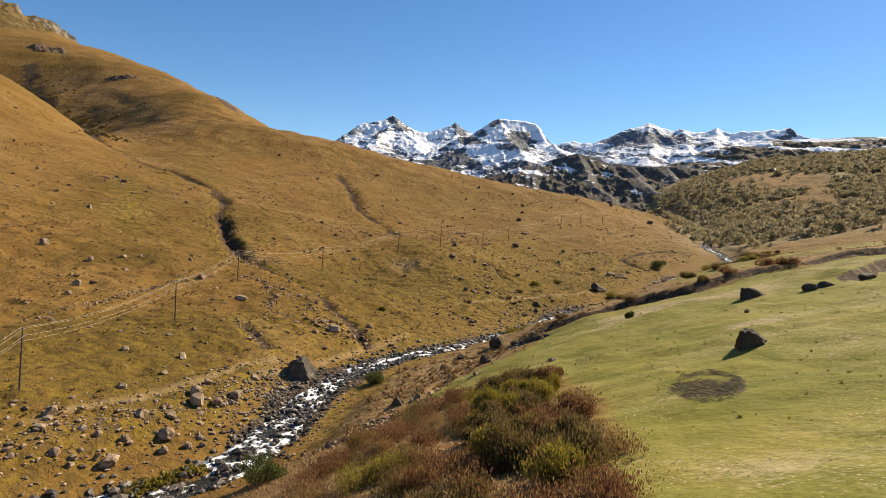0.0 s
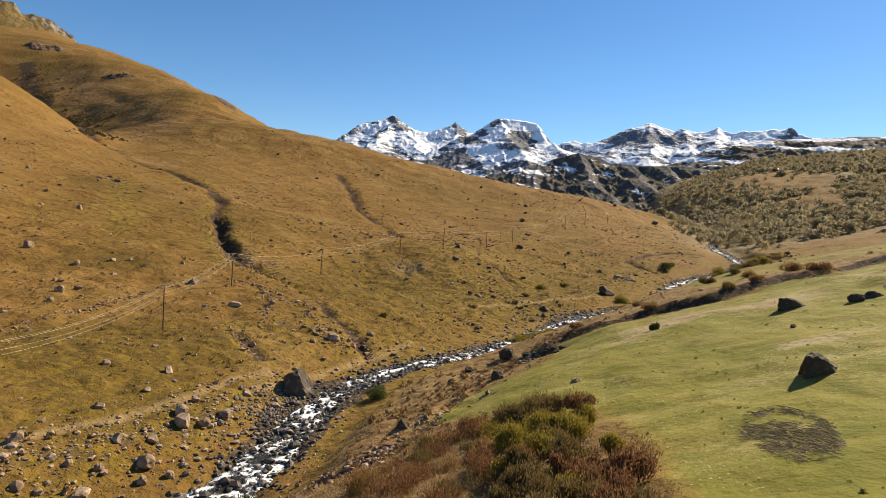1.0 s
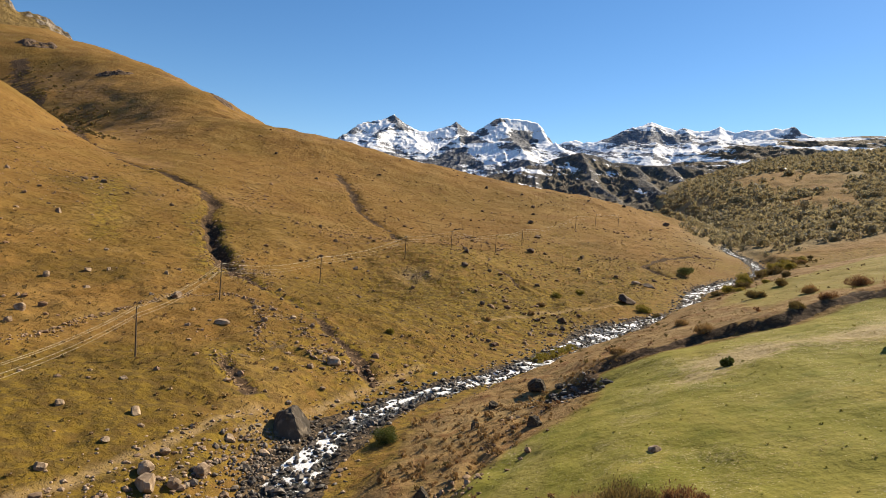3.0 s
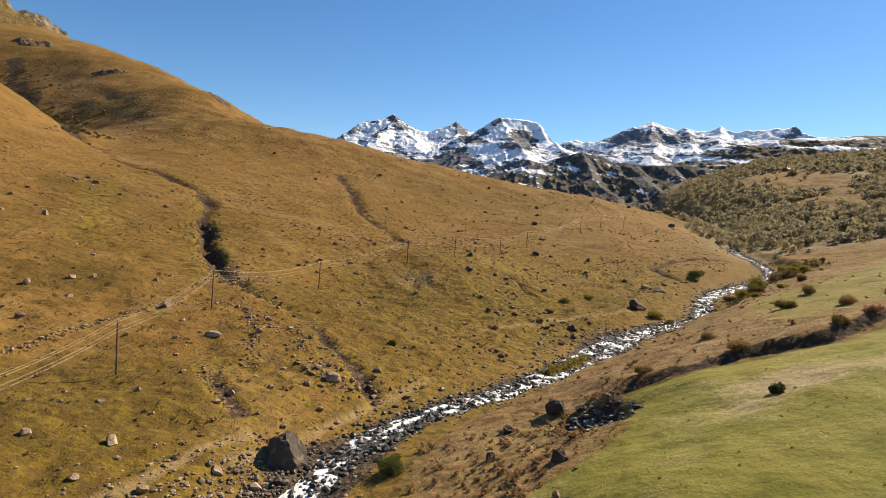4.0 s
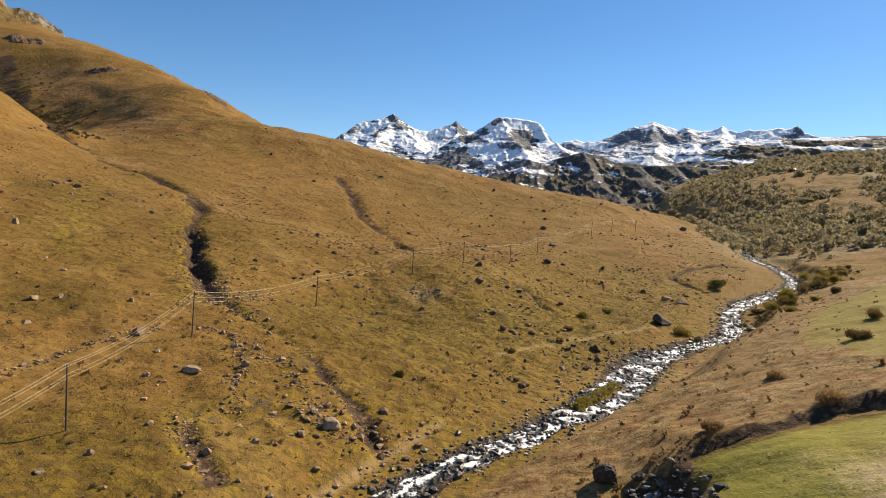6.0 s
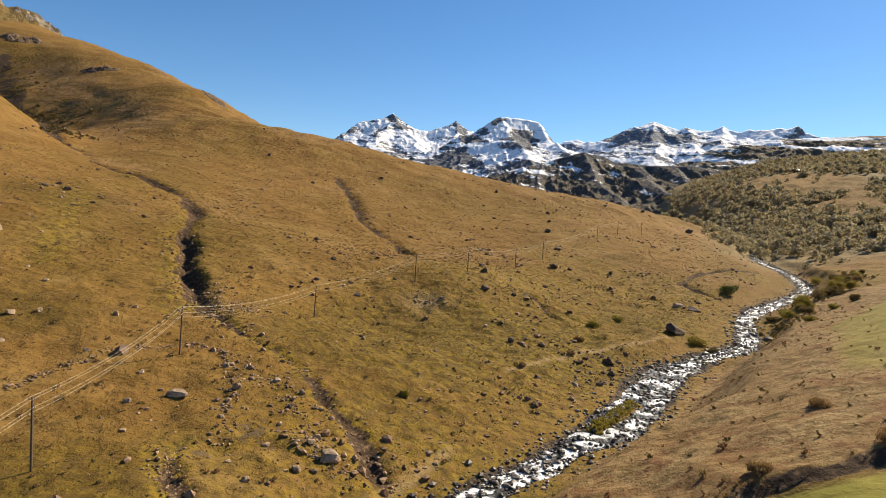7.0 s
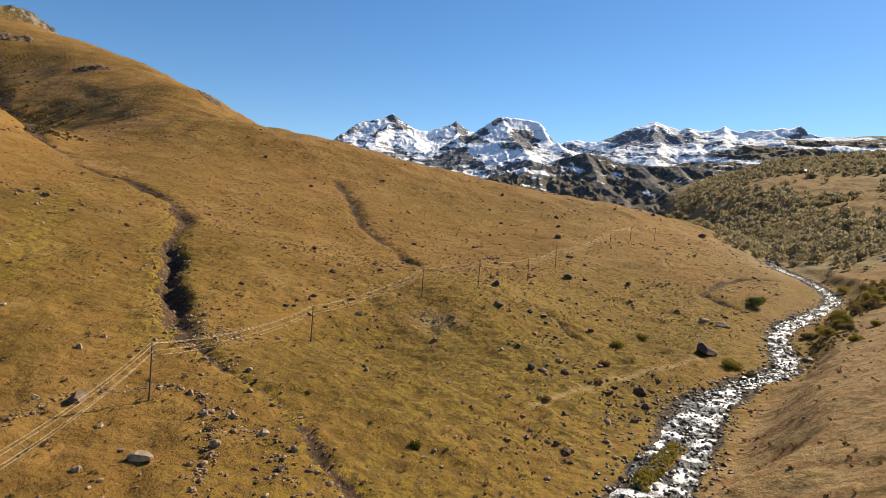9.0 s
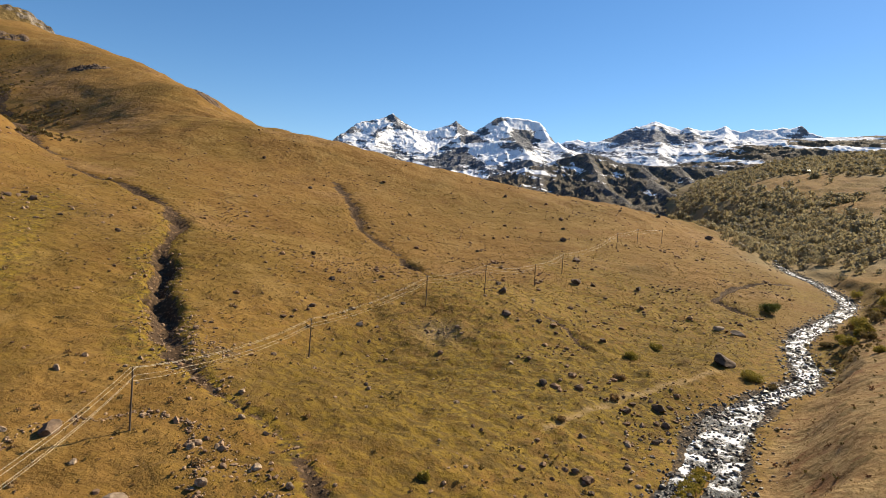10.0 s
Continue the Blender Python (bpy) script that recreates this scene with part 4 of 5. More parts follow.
def empty(name, x, y, z, turn=0.0, size=1.0):
    ob = new(name)
    ob.matrix_basis = pose(x, y, z, 0, 0, turn) @ Matrix.Scale(size, 4)
    return ob


def merged(pieces):
    """One vertex and face list out of many (verts, faces) of numpy."""
    verts, faces, n = [], [], 0
    for v, f in pieces:
        verts.append(v)
        faces.append(np.asarray(f) + n)
        n += len(v)
    return np.concatenate(verts), [face for block in faces for face in block.tolist()]


def tube(points, radius, sides=6, taper=1.0):
    """A round bar along points; taper: the end's radius over the start's."""
    p = np.asarray(points, float)
    t = np.gradient(p, axis=0)
    t /= np.linalg.norm(t, axis=1)[:, None]
    up = np.where(np.abs(t[:, 2:3]) > 0.9, (1.0, 0.0, 0.0), (0.0, 0.0, 1.0))
    a = np.cross(t, up)
    a /= np.linalg.norm(a, axis=1)[:, None]
    b = np.cross(t, a)
    r = radius * np.linspace(1, taper, len(p))
    w = np.arange(sides) * 2 * np.pi / sides
    v = p[:, None] + (a[:, None] * np.cos(w)[None, :, None] + b[:, None] * np.sin(w)[None, :, None]) * r[:, None, None]
    i = np.arange((len(p) - 1) * sides).reshape(-1, sides)
    j = np.roll(i, -1, 1)
    f = np.stack([i, j, j + sides, i + sides], -1).reshape(-1, 4)
    return v.reshape(-1, 3), f


def stone_shape(seed, detail, flat=0.75, cuts=9):
    """An angular stone about 1 across: a ball cut by planes, then worn. Sits with its middle at 0."""
    rng = np.random.RandomState(seed)
    bm = bmesh.new()
    bmesh.ops.create_icosphere(bm, subdivisions=detail, radius=0.5)
    bm.verts.ensure_lookup_table()
    v = np.array([q.co[:] for q in bm.verts])
    f = np.array([[q.index for q in face.verts] for face in bm.faces])
    bm.free()
    for _ in range(cuts):
        n = rng.normal(size=3)
        n /= np.linalg.norm(n)
        over = v @ n - rng.uniform(0.24, 0.42)
        v -= np.outer(np.maximum(over, 0), n)
    v *= 1 + 0.07 * rng.normal(size=(len(v), 1)) * (1 if detail < 3 else 0.35)
    v *= (rng.uniform(0.9, 1.25), rng.uniform(0.75, 1.0), flat * rng.uniform(0.85, 1.15))
    return v, f


def scattered_stones(name, label, places, sizes, material, detail=1, sink=0.25, seed=0, category="stones", afloat=False):
    """Many small stones on the ground as one heap of stuff."""
    rng = np.random.RandomState(seed)
    shapes = [stone_shape(900 + seed * 20 + k, detail, 0.7, 6) for k in range(12)]
    z = land(places[:, 0], places[:, 1])[0]
    if afloat:  # stones in the stream reach just over the water
        z = np.maximum(z, stream_level(places[:, 1]) + rng.uniform(-0.12, 0.10, len(z)))
    blocks, faces, n = [], [], 0
    for (x, y), s, h in zip(places, sizes, z):
        v, f = shapes[rng.randint(12)]
        a = rng.uniform(0, 6.283)
        c, d = np.cos(a), np.sin(a)
        w = v * s * rng.uniform(0.8, 1.2, 3)
        blocks.append(np.stack([w[:, 0] * c - w[:, 1] * d + x, w[:, 0] * d + w[:, 1] * c + y, w[:, 2] + h + s * (0.3 - sink)], 1))
        faces.append(f + n)
        n += len(v)
    me = mesh_of(name, np.concatenate(blocks), np.concatenate(faces), material, False)
    return tagged(new(name, me), label, category, kind="stuff")


def blades(name, label, places, heights, material, seed, lean=0.35, width=0.06, count=3, category="grass"):
    """Tufts of grass: a few leaning blades each, as one piece of stuff."""
    rng = np.random.RandomState(seed)
    n = len(places)
    z = land(places[:, 0], places[:, 1])[0]
    root = np.stack([places[:, 0], places[:, 1], z - 0.03], 1)
    root, h = np.repeat(root, count, 0), np.repeat(heights, count) * rng.uniform(0.6, 1.15, n * count)
    a = rng.uniform(0, 6.283, n * count)
    out = np.stack([np.cos(a), np.sin(a), np.zeros_like(a)], 1)
    side = np.stack([-np.sin(a), np.cos(a), np.zeros_like(a)], 1) * (h * width * 4 * rng.uniform(0.6, 1.3, n * count))[:, None]
    root = root + out * (h * 0.25)[:, None]
    tip = root + out * (h * lean * rng.uniform(0.3, 1.6, n * count))[:, None]
    tip[:, 2] += h
    verts = np.stack([root - side, root + side, tip], 1).reshape(-1, 3)
    faces = np.arange(len(verts)).reshape(-1, 3)
    return tagged(new(name, mesh_of(name, verts, faces, material, False)), label, category, kind="stuff")


def random_places(rng, n, x0, x1, y0, y1, share):
    """n places in a rectangle, kept by chance where share(x, y) says."""
    got = np.zeros((0, 2))
    while len(got) < n:
        p = np.stack([rng.uniform(x0, x1, 4 * n), rng.uniform(y0, y1, 4 * n)], 1)
        got = np.concatenate([got, p[rng.rand(len(p)) < share(p[:, 0], p[:, 1])]])
    return got[:n]


# ---- boulders ----
BOULDER_SHAPES = [mesh_of("boulder", *stone_shape(k, 3, 0.8, 10), BOULDER, False) for k in range(9)]
BLACK_BROWN_SHAPES = []
for k in range(5):
    v, f = stone_shape(60 + k, 4, 0.85, 7)
    v = v + 0.11 * np.stack([fractal(v[:, 0] * 10 + v[:, 2] * 7 + j, v[:, 1] * 10 + v[:, 2] * 6, 3, 4, 0.65, j + k) for j in range(3)], 1)
    BLACK_BROWN_SHAPES.append(mesh_of("boulder", v, f, BLACK_BROWN_ROCK, False))
DARK_SHAPES = [mesh_of("boulder", *stone_shape(40 + k, 3, 0.8, 10), DARK_ROCK, False) for k in range(6)]


def boulder(x, y, size, label, dark=False, sink=0.18, group="boulders in the pasture", shape=None, stretch=(1, 1, 1), turn=None, tip=8.0):
    shapes = BLACK_BROWN_SHAPES if dark and group in ("meadow boulders", "boulders of the rocky hollow") else DARK_SHAPES if dark else BOULDER_SHAPES
    me = shapes[random.randrange(len(shapes)) if shape is None else shape]
    ob = new("boulder", me)
    scale = Matrix.Diagonal((size * stretch[0], size * stretch[1], size * stretch[2], 1))
    z = ground_at(x, y) + size * stretch[2] * (0.32 - sink)
    ob.matrix_basis = pose(x, y, z, random.uniform(-tip, tip), random.uniform(-tip, tip), random.uniform(0, 360) if turn is None else turn) @ scale
    return tagged(ob, label, "boulder", group)


SHORE = [(-35.8, 60.8, 0.9), (-32.9, 62.6, 2.4), (-35.8, 65.6, 0.9), (-33.4, 66.7, 1.1), (-41.9, 67.0, 1.7), (-29.3, 67.0, 1.3), (-27.4, 69.0, 1.2), (-30.4, 69.7, 2.4), (-33.9, 71.0, 1.4), (-31.4, 73.7, 1.6),
         (-39.4, 77.2, 1.5), (-30.2, 78.8, 2.7), (-28.4, 80.4, 1.8), (-31.3, 80.8, 2.0), (-26.8, 83.6, 2.0), (-37.1, 84.0, 1.0), (-31.4, 85.0, 1.3), (-45.7, 90.0, 1.2), (-37.9, 91.8, 1.6), (-26.9, 92.1, 1.5), (-43.6, 99.9, 1.0)]
SLOPE_NEAR = [(-20.1, 112.2, 1.0), (-27.6, 113.8, 1.1), (-70.3, 116.3, 1.5), (-23.4, 118.2, 1.3), (-70.9, 119.6, 2.0), (-22.9, 123.4, 1.3), (-34.3, 125.1, 0.8), (-46.5, 126.2, 1.2), (-22.7, 126.8, 1.2), (-27.6, 132.8, 0.9), (-35.6, 134.3, 1.4),
              (-49.2, 135.2, 1.0), (-27.2, 137.2, 1.3), (-70.6, 137.7, 1.4), (-58.2, 137.8, 1.1), (-31.3, 139.1, 1.4), (-39.3, 140.9, 1.2), (-80.7, 141.3, 1.9), (-36.6, 141.5, 0.9), (-94.4, 145.6, 2.6), (-41.5, 145.7, 0.8), (-32.7, 147.1, 1.0),
              (-76.8, 148.3, 1.9), (-36.4, 149.4, 1.0), (-73.8, 151.0, 1.3), (-63.0, 154.5, 1.2), (-38.8, 156.6, 1.2), (-46.1, 158.0, 1.4), (-63.2, 161.2, 1.1), (-22.2, 162.8, 0.8), (-51.5, 164.8, 1.1), (-82.9, 166.4, 1.4)]
SLOPE_MID = [(9.2, 152.4, 1.1), (8.1, 157.4, 1.2), (4.5, 160.2, 0.9), (3.6, 163.4, 1.0), (11.5, 168.4, 1.4), (19.2, 169.6, 1.3), (1.7, 169.6, 1.2), (-22.7, 170.5, 1.0), (24.8, 172.6, 1.7), (-8.5, 172.8, 1.2), (-23.5, 172.9, 1.1), (-91.2, 173.6, 1.1),
             (-47.5, 173.9, 0.9), (-40.3, 178.1, 1.2), (29.4, 180.2, 1.9), (36.7, 181.4, 1.4), (23.0, 182.6, 1.7), (30.4, 186.8, 2.8), (8.5, 188.6, 2.0), (-111.5, 193.5, 2.3), (3.2, 196.5, 1.3), (-39.0, 198.9, 1.2), (-29.3, 206.1, 1.8), (-25.7, 208.0, 1.3),
             (-33.5, 210.6, 1.1), (-40.6, 210.7, 2.0)]
SLOPE_FAR = [(-20.7, 219.7, 1.4), (4.2, 220.2, 2.4), (28.4, 221.5, 2.2), (12.5, 221.6, 1.6), (16.6, 225.7, 2.6), (-40.4, 232.8, 2.0), (-100.7, 240.1, 1.7), (5.4, 240.2, 3.2), (-117.9, 242.5, 1.8), (-131.7, 252.2, 2.7), (5.2, 252.8, 2.3), (-137.3, 256.8, 2.4),
             (-52.9, 268.4, 2.1), (-66.5, 271.5, 1.5), (-112.4, 272.3, 1.8), (-18.8, 277.2, 2.7), (33.6, 279.0, 3.9), (40.3, 281.8, 2.3), (56.7, 284.2, 2.8), (42.6, 319.7, 3.2), (2.7, 322.7, 1.6), (43.9, 354.9, 3.5), (49.1, 383.3, 2.3), (149.6, 442.7, 5.5),
             (-110, 404, 2.4), (-77, 369, 2.2), (24, 435, 3.4), (128, 471, 3.0), (97, 452, 2.6), (14, 398, 2.2)]
for x, y, s in SHORE:
    boulder(x, y, s, "pale weathered boulder on the gravel shore of the stream", group="boulders on the shore")
for x, y, s in SLOPE_NEAR:
    boulder(x, y, s, "grey-brown angular boulder lying in ochre pasture")
for x, y, s in SLOPE_MID:
    boulder(x, y, s, "brown lichen-covered boulder half sunk in grass", dark=random.random() < 0.5)
for x, y, s in SLOPE_FAR:
    boulder(x, y, s, "dark boulder standing on the upper grass slope", dark=True)


def great_boulder():
    """A lumpy upright block with a broken shoulder, coloured dark for its shaded near faces, with pale flecks."""
    v, f = stone_shape(5, 4, 1.0, 0)
    for n, d in (((-0.93, -0.25, 0.28), 0.37), ((0.74, -0.1, 0.66), 0.30), ((0.1, 0.9, 0.42), 0.40), ((0.1, -0.97, 0.22), 0.38), ((-0.70, 0.1, 0.70), 0.44), ((0.95, -0.3, -0.05), 0.40), ((-0.6, -0.75, 0.28), 0.42), ((0.55, -0.72, 0.42), 0.41), ((0.3, 0.2, 0.93), 0.54)):
        n = np.array(n) / np.linalg.norm(n)
        v -= np.outer(np.maximum(v @ n - d, 0), n)
    v = v + 0.085 * np.stack([fractal(v[:, 0] * 8 + v[:, 2] * 6 + k, v[:, 1] * 8 + v[:, 2] * 7, 3, 5, 0.65, k + 4) for k in range(3)], 1)
    ob = new("boulder", mesh_of("boulder", v, f, GREAT_ROCK, False))
    ob.matrix_basis = pose(-21.4, 98.9, ground_at(-21.4, 98.9) + 0.55, 0, 12, 0) @ Matrix.Diagonal((5.6, 5.0, 5.7, 1))
    tagged(ob, "huge peaked grey boulder beside the stream", "boulder", "landmark boulders")


great_boulder()
boulder(-54.2, 139.2, 3.3, "large brown boulder beside the overhead wires", dark=True, group="landmark boulders", shape=1, stretch=(1, 0.85, 0.85), turn=70)
boulder(-41.6, 129.8, 2.9, "low flat boulder with a pale top in pasture", group="landmark boulders", shape=5, stretch=(1.1, 0.8, 0.55), turn=10)
boulder(-20.3, 121.8, 2.9, "rounded grey boulder among rubble on the slope", group="landmark boulders", shape=6, stretch=(1, 0.9, 0.8), turn=30)
boulder(57.0, 219.0, 7.4, "large brown boulder near the stream bank", dark=True, group="landmark boulders", shape=2, stretch=(1, 0.8, 0.72), turn=40)
boulder(73.2, 245.1, 4.8, "flat rock slab in short grass", group="flat slabs", shape=4, stretch=(1.1, 0.6, 0.45), turn=5)
boulder(69.9, 250.0, 4.2, "flat rock slab in short grass", group="flat slabs", shape=7, stretch=(1.1, 0.6, 0.45), turn=15)
boulder(25.0, 48.6, 2.9, "black shaded boulder on the green meadow", dark=True, group="meadow boulders", shape=3, sink=0.2, stretch=(1.1, 0.95, 0.88), turn=15)
boulder(40.6, 79.5, 4.3, "low wide black-brown boulder on the green meadow", dark=True, group="meadow boulders", shape=3, sink=0.24, stretch=(1.1, 0.7, 0.6), turn=10)
boulder(46.2, 76.0, 1.8, "dark boulder on the green meadow", dark=True, group="meadow boulders", shape=4, sink=0.24, stretch=(1, 0.8, 0.8))
boulder(48.5, 76.5, 2.1, "low dark boulder on the green meadow", dark=True, group="meadow boulders", shape=1, sink=0.24, stretch=(1.2, 0.7, 0.55), turn=5)
boulder(34.2, 67.2, 0.7, "small dark stone on the green meadow", dark=True, group="meadow boulders")
boulder(12.8, 65.7, 1.1, "pale stone at the edge of the green meadow", group="meadow boulders")
boulder(58.6, 84.0, 3.6, "long dark rock ledge at the meadow's end", dark=True, group="meadow boulders", shape=2, sink=0.24, stretch=(1.2, 0.55, 0.5), turn=25)
for x, y, s in ((10.9, 105.0, 2.7), (4.6, 102.4, 1.9), (13.6, 103.8, 1.5), (12.0, 101.2, 1.2), (7.2, 85.2, 1.9), (15.4, 97.0, 1.3), (13.8, 98.4, 1.2), (-4.0, 73.5, 1.6), (1.5, 92.0, 1.3)):
    boulder(x, y, s, "dark grey boulder at the broken edge of the meadow", dark=True, group="boulders of the rocky hollow")

# crags on the upper slope
for x, y, w, tall, label in ((-318, 596, 28, 0.55, "broken brown rock outcrop on the grass ridge"), (-439, 671, 34, 0.5, "low rock outcrop on the upper grass slope"), (-199, 551, 26, 0.42, "dark rock crest on the skyline"), (-221, 582, 16, 0.4, "dark rocks along the skyline"), (-305, 664, 16, 0.4, "row of rocks along the skyline"), (-341, 702, 16, 0.4, "small rocks along the skyline"), (-362, 566, 22, 0.35, "low dark rocks above the upper gully")):
    u, w2 = np.meshgrid(np.linspace(-1, 1, 54), np.linspace(-1, 1, 34), indexing="ij")
    u, w2 = u.ravel(), w2.ravel()
    px, py = u * w * 0.62, w2 * w * 0.34
    env = np.clip(1 - u * u - w2 * w2 + 0.35 * fractal(px, py, w * 0.3, 3, 0.6, x), 0, 1) ** 0.6
    z = land(x + px, y + py)[0] - 1.0 + env * w * tall * (0.05 + 0.20 * ridged(px, py, w * 0.3, 5, 0.6, y))
    f = grid_faces(54, 34)[:, ::-1]
    ob = new("rock_outcrop", mesh_of("rock_outcrop", np.stack([px, py, z - ground_at(x, y)], 1), f, CRAG, False))
    ob.location = (x, y, ground_at(x, y))
    tagged(ob, label, "rock outcrop", "outcrops")


# ---- power line ----
POLES = [(-50, 33), (-47.8, 70.4), (-46.5, 108.6), (-46.8, 142.0), (-35.6, 185), (-15.3, 219.7), (-0.4, 232.8), (18, 267), (32, 294.5), (67.4, 350.7), (82.7, 370), (100, 385)]
ARMS = ((0.10, 1), (0.10, -1), (0.95, 1), (1.7, -1))  # metres below the top, and the side


def utility_pole():
    pole = new("utility_pole")
    tagged(pole, "weathered wooden utility pole with hook insulators, standing in pasture", "utility pole", "poles of the power line")
    part("shaft", mesh_of("shaft", *tube([(0, 0, -0.6), (0, 0, 2.5), (0.01, 0, 5), (0, 0, 7.2)], 0.125, 10, 0.68), TIMBER), pole)
    cap_v, cap_f = tube([(0, 0, 7.2), (0, 0, 7.24), (0, 0, 7.3)], 0.09, 10, 0.2)
    part("cap", mesh_of("cap", cap_v, cap_f, TIMBER), pole)
    for down, side in ARMS:
        z = 7.2 - down
        hook = part("hook", mesh_of("hook", *tube([(0, 0, z - 0.12), (side * 0.16, 0, z - 0.16), (side * 0.27, 0, z - 0.10), (side * 0.28, 0, z)], 0.018, 6), STEEL), pole, "bent steel hook")
        part("insulator", mesh_of("insulator", *tube([(side * 0.28, 0, z - 0.02), (side * 0.28, 0, z + 0.05), (side * 0.28, 0, z + 0.10), (side * 0.28, 0, z + 0.13)], 0.06, 8, 0.5), PORCELAIN), hook, "glazed porcelain insulator")
    return pole


first_pole, tops = None, []
for k, (x, y) in enumerate(POLES):
    a, b = POLES[max(k - 1, 0)], POLES[min(k + 1, len(POLES) - 1)]
    turn = math.degrees(math.atan2(b[1] - a[1], b[0] - a[0])) - 90
    m = pose(x, y, ground_at(x, y), random.uniform(-1.2, 1.2), random.uniform(-1.2, 1.2), turn)
    if first_pole is None:
        first_pole = utility_pole()
        first_pole.matrix_basis = m
    else:
        copy_thing(first_pole, m)
    tops.append(m)
for down, side in ARMS:
    path = []
    for a, b in zip(tops, tops[1:]):
        p, q = a @ Vector((side * 0.28, 0, 7.3 - down)), b @ Vector((side * 0.28, 0, 7.3 - down))
        sag = (0.048 if len(path) == 0 else 0.030) * (q - p).length
        for t in np.linspace(0, 1, 18)[:-1]:
            path.append(p.lerp(q, t) - Vector((0, 0, 4 * sag * t * (1 - t))))
    path.append(q)
    wire = new("overhead_wire", mesh_of("overhead_wire", *tube([tuple(p) for p in path], 0.011, 5), WIRE))
    tagged(wire, "pale bare wire sagging from pole to pole", "wire", "wires of the power line")


# ---- shrubs ----
def crown(seed, n, radius, height, leaf, upright=0.0, base=0.1, stray=0.15):
    """Leaf sprays round a few lobes, with gaps between them."""
    rng = np.random.RandomState(seed)
    lobes = []
    for k in range(rng.randint(6, 10)):
        a, r = rng.uniform(0, 6.283), radius * rng.uniform(0.1, 0.72)
        lobes.append((r * math.cos(a), r * math.sin(a), height * rng.uniform(0.3, 0.78), radius * rng.uniform(0.28, 0.5)))
    lobes = np.array(lobes)
    pick = lobes[rng.randint(0, len(lobes), n)]
    d = rng.normal(size=(n, 3))
    d /= np.linalg.norm(d, axis=1)[:, None]
    c = pick[:, :3] + d * (pick[:, 3] * rng.uniform(0.35, 1.08, n) ** 0.6 * np.where(rng.rand(n) < stray, rng.uniform(1.0, 1.75, n), 1))[:, None] * (1, 1, 0.9)
    c[:, 2] = np.maximum(c[:, 2], base * height * rng.uniform(0.2, 1.5, n))
    u = rng.normal(size=(n, 3))
    u = u * (1 - upright) + np.array((0, 0, 1.0)) * upright + d * 0.3 * upright
    u /= np.linalg.norm(u, axis=1)[:, None]
    w = np.cross(u, rng.normal(size=(n, 3)))
    w /= np.linalg.norm(w, axis=1)[:, None]
    s = leaf * rng.uniform(0.5, 1.3, n)[:, None]
    long = 1.0 + upright * 2.2
    v = np.stack([c - w * s * 0.5, c + u * s * long * 0.5, c + w * s * 0.5, c - u * s * long * 0.5], 1).reshape(-1, 3)
    return v, np.arange(n * 4).reshape(-1, 4), lobes


def shrub(name, label, x, y, radius, height, material, seed, n=900, leaf=0.22, upright=0.0, group="shrubs", category="shrub", sink=0.1, stray=0.15):
    ob = empty(name, x, y, ground_at(x, y) - sink, random.uniform(0, 360))
    tagged(ob, label, category, group)
    v, f, lobes = crown(seed, n, radius, height, leaf, upright, 0.1, stray)
    stems = []
    for lx, ly, lz, lr in lobes:
        stems.append(tube([(lx * 0.12, ly * 0.12, -0.2), (lx * 0.4, ly * 0.4, lz * 0.45), (lx * 0.8, ly * 0.8, lz * 0.85), (lx, ly, lz + lr * 0.5)], 0.03 * height ** 0.5, 5, 0.3))
    part("stems", mesh_of("stems", *merged(stems), TWIG), ob, "thin brown stems")
    part("foliage", mesh_of("foliage", v, f, material, False), ob)
    return ob


# thicket on the steep bank below the meadow
THICKET = ((4.2, 57), (9.8, 55), (10.3, 47), (9.4, 37), (7.9, 28), (6.4, 21), (3, 23), (3.2, 42))
rng = np.random.RandomState(9)
for k, (x, y) in enumerate(random_places(rng, 54, 2, 12, 20, 58, lambda a, b: inside(THICKET, a, b, 0.4) * (1 - 0.9 * np.exp(-(((a - 8.0) / 0.9) ** 2) - ((b - 42) / 4) ** 2)))):
    tone = float(fractal(np.array([x]), np.array([y]), 6, 2, 0.5, 55.0)[0]) + rng.normal(0, 0.15)
    label, leaf = (("yellow-green leafy shrub among rust-brown brush", LIME_LEAF) if tone > 0.10 else ("rust-brown twiggy shrub on the steep bank", RUST_LEAF) if tone < -0.25 else ("dense olive-brown autumn shrub on the steep bank", OLIVE))
    shrub("shrub", label, x, y, rng.uniform(0.8, 1.5), rng.uniform(1.0, 2.3), leaf, 100 + k, 3600, 0.07, 0.8, "thicket below the meadow", stray=0.6)
SLOPE = ((-7.5, 32), (-5.5, 50), (-1, 57), (4, 55), (6, 40), (8, 26), (6, 14), (-2, 16))
rng = np.random.RandomState(3)
for k, (x, y) in enumerate(random_places(rng, 90, -11, 9, 15, 60, lambda a, b: inside(SLOPE, a, b, 0.3))):
    shrub("brush", "autumn-brown leafless brush on the steep bank", x, y, rng.uniform(1.0, 1.9), rng.uniform(0.5, 1.1), (RUST_LEAF, RUST_LEAF, GRASS_RUSTY, RUST_LEAF, LIME_LEAF, RUST_LEAF, OLIVE)[k % 7], 160 + k, 2100, 0.05, 0.88, "rust-brown brush", stray=0.4)
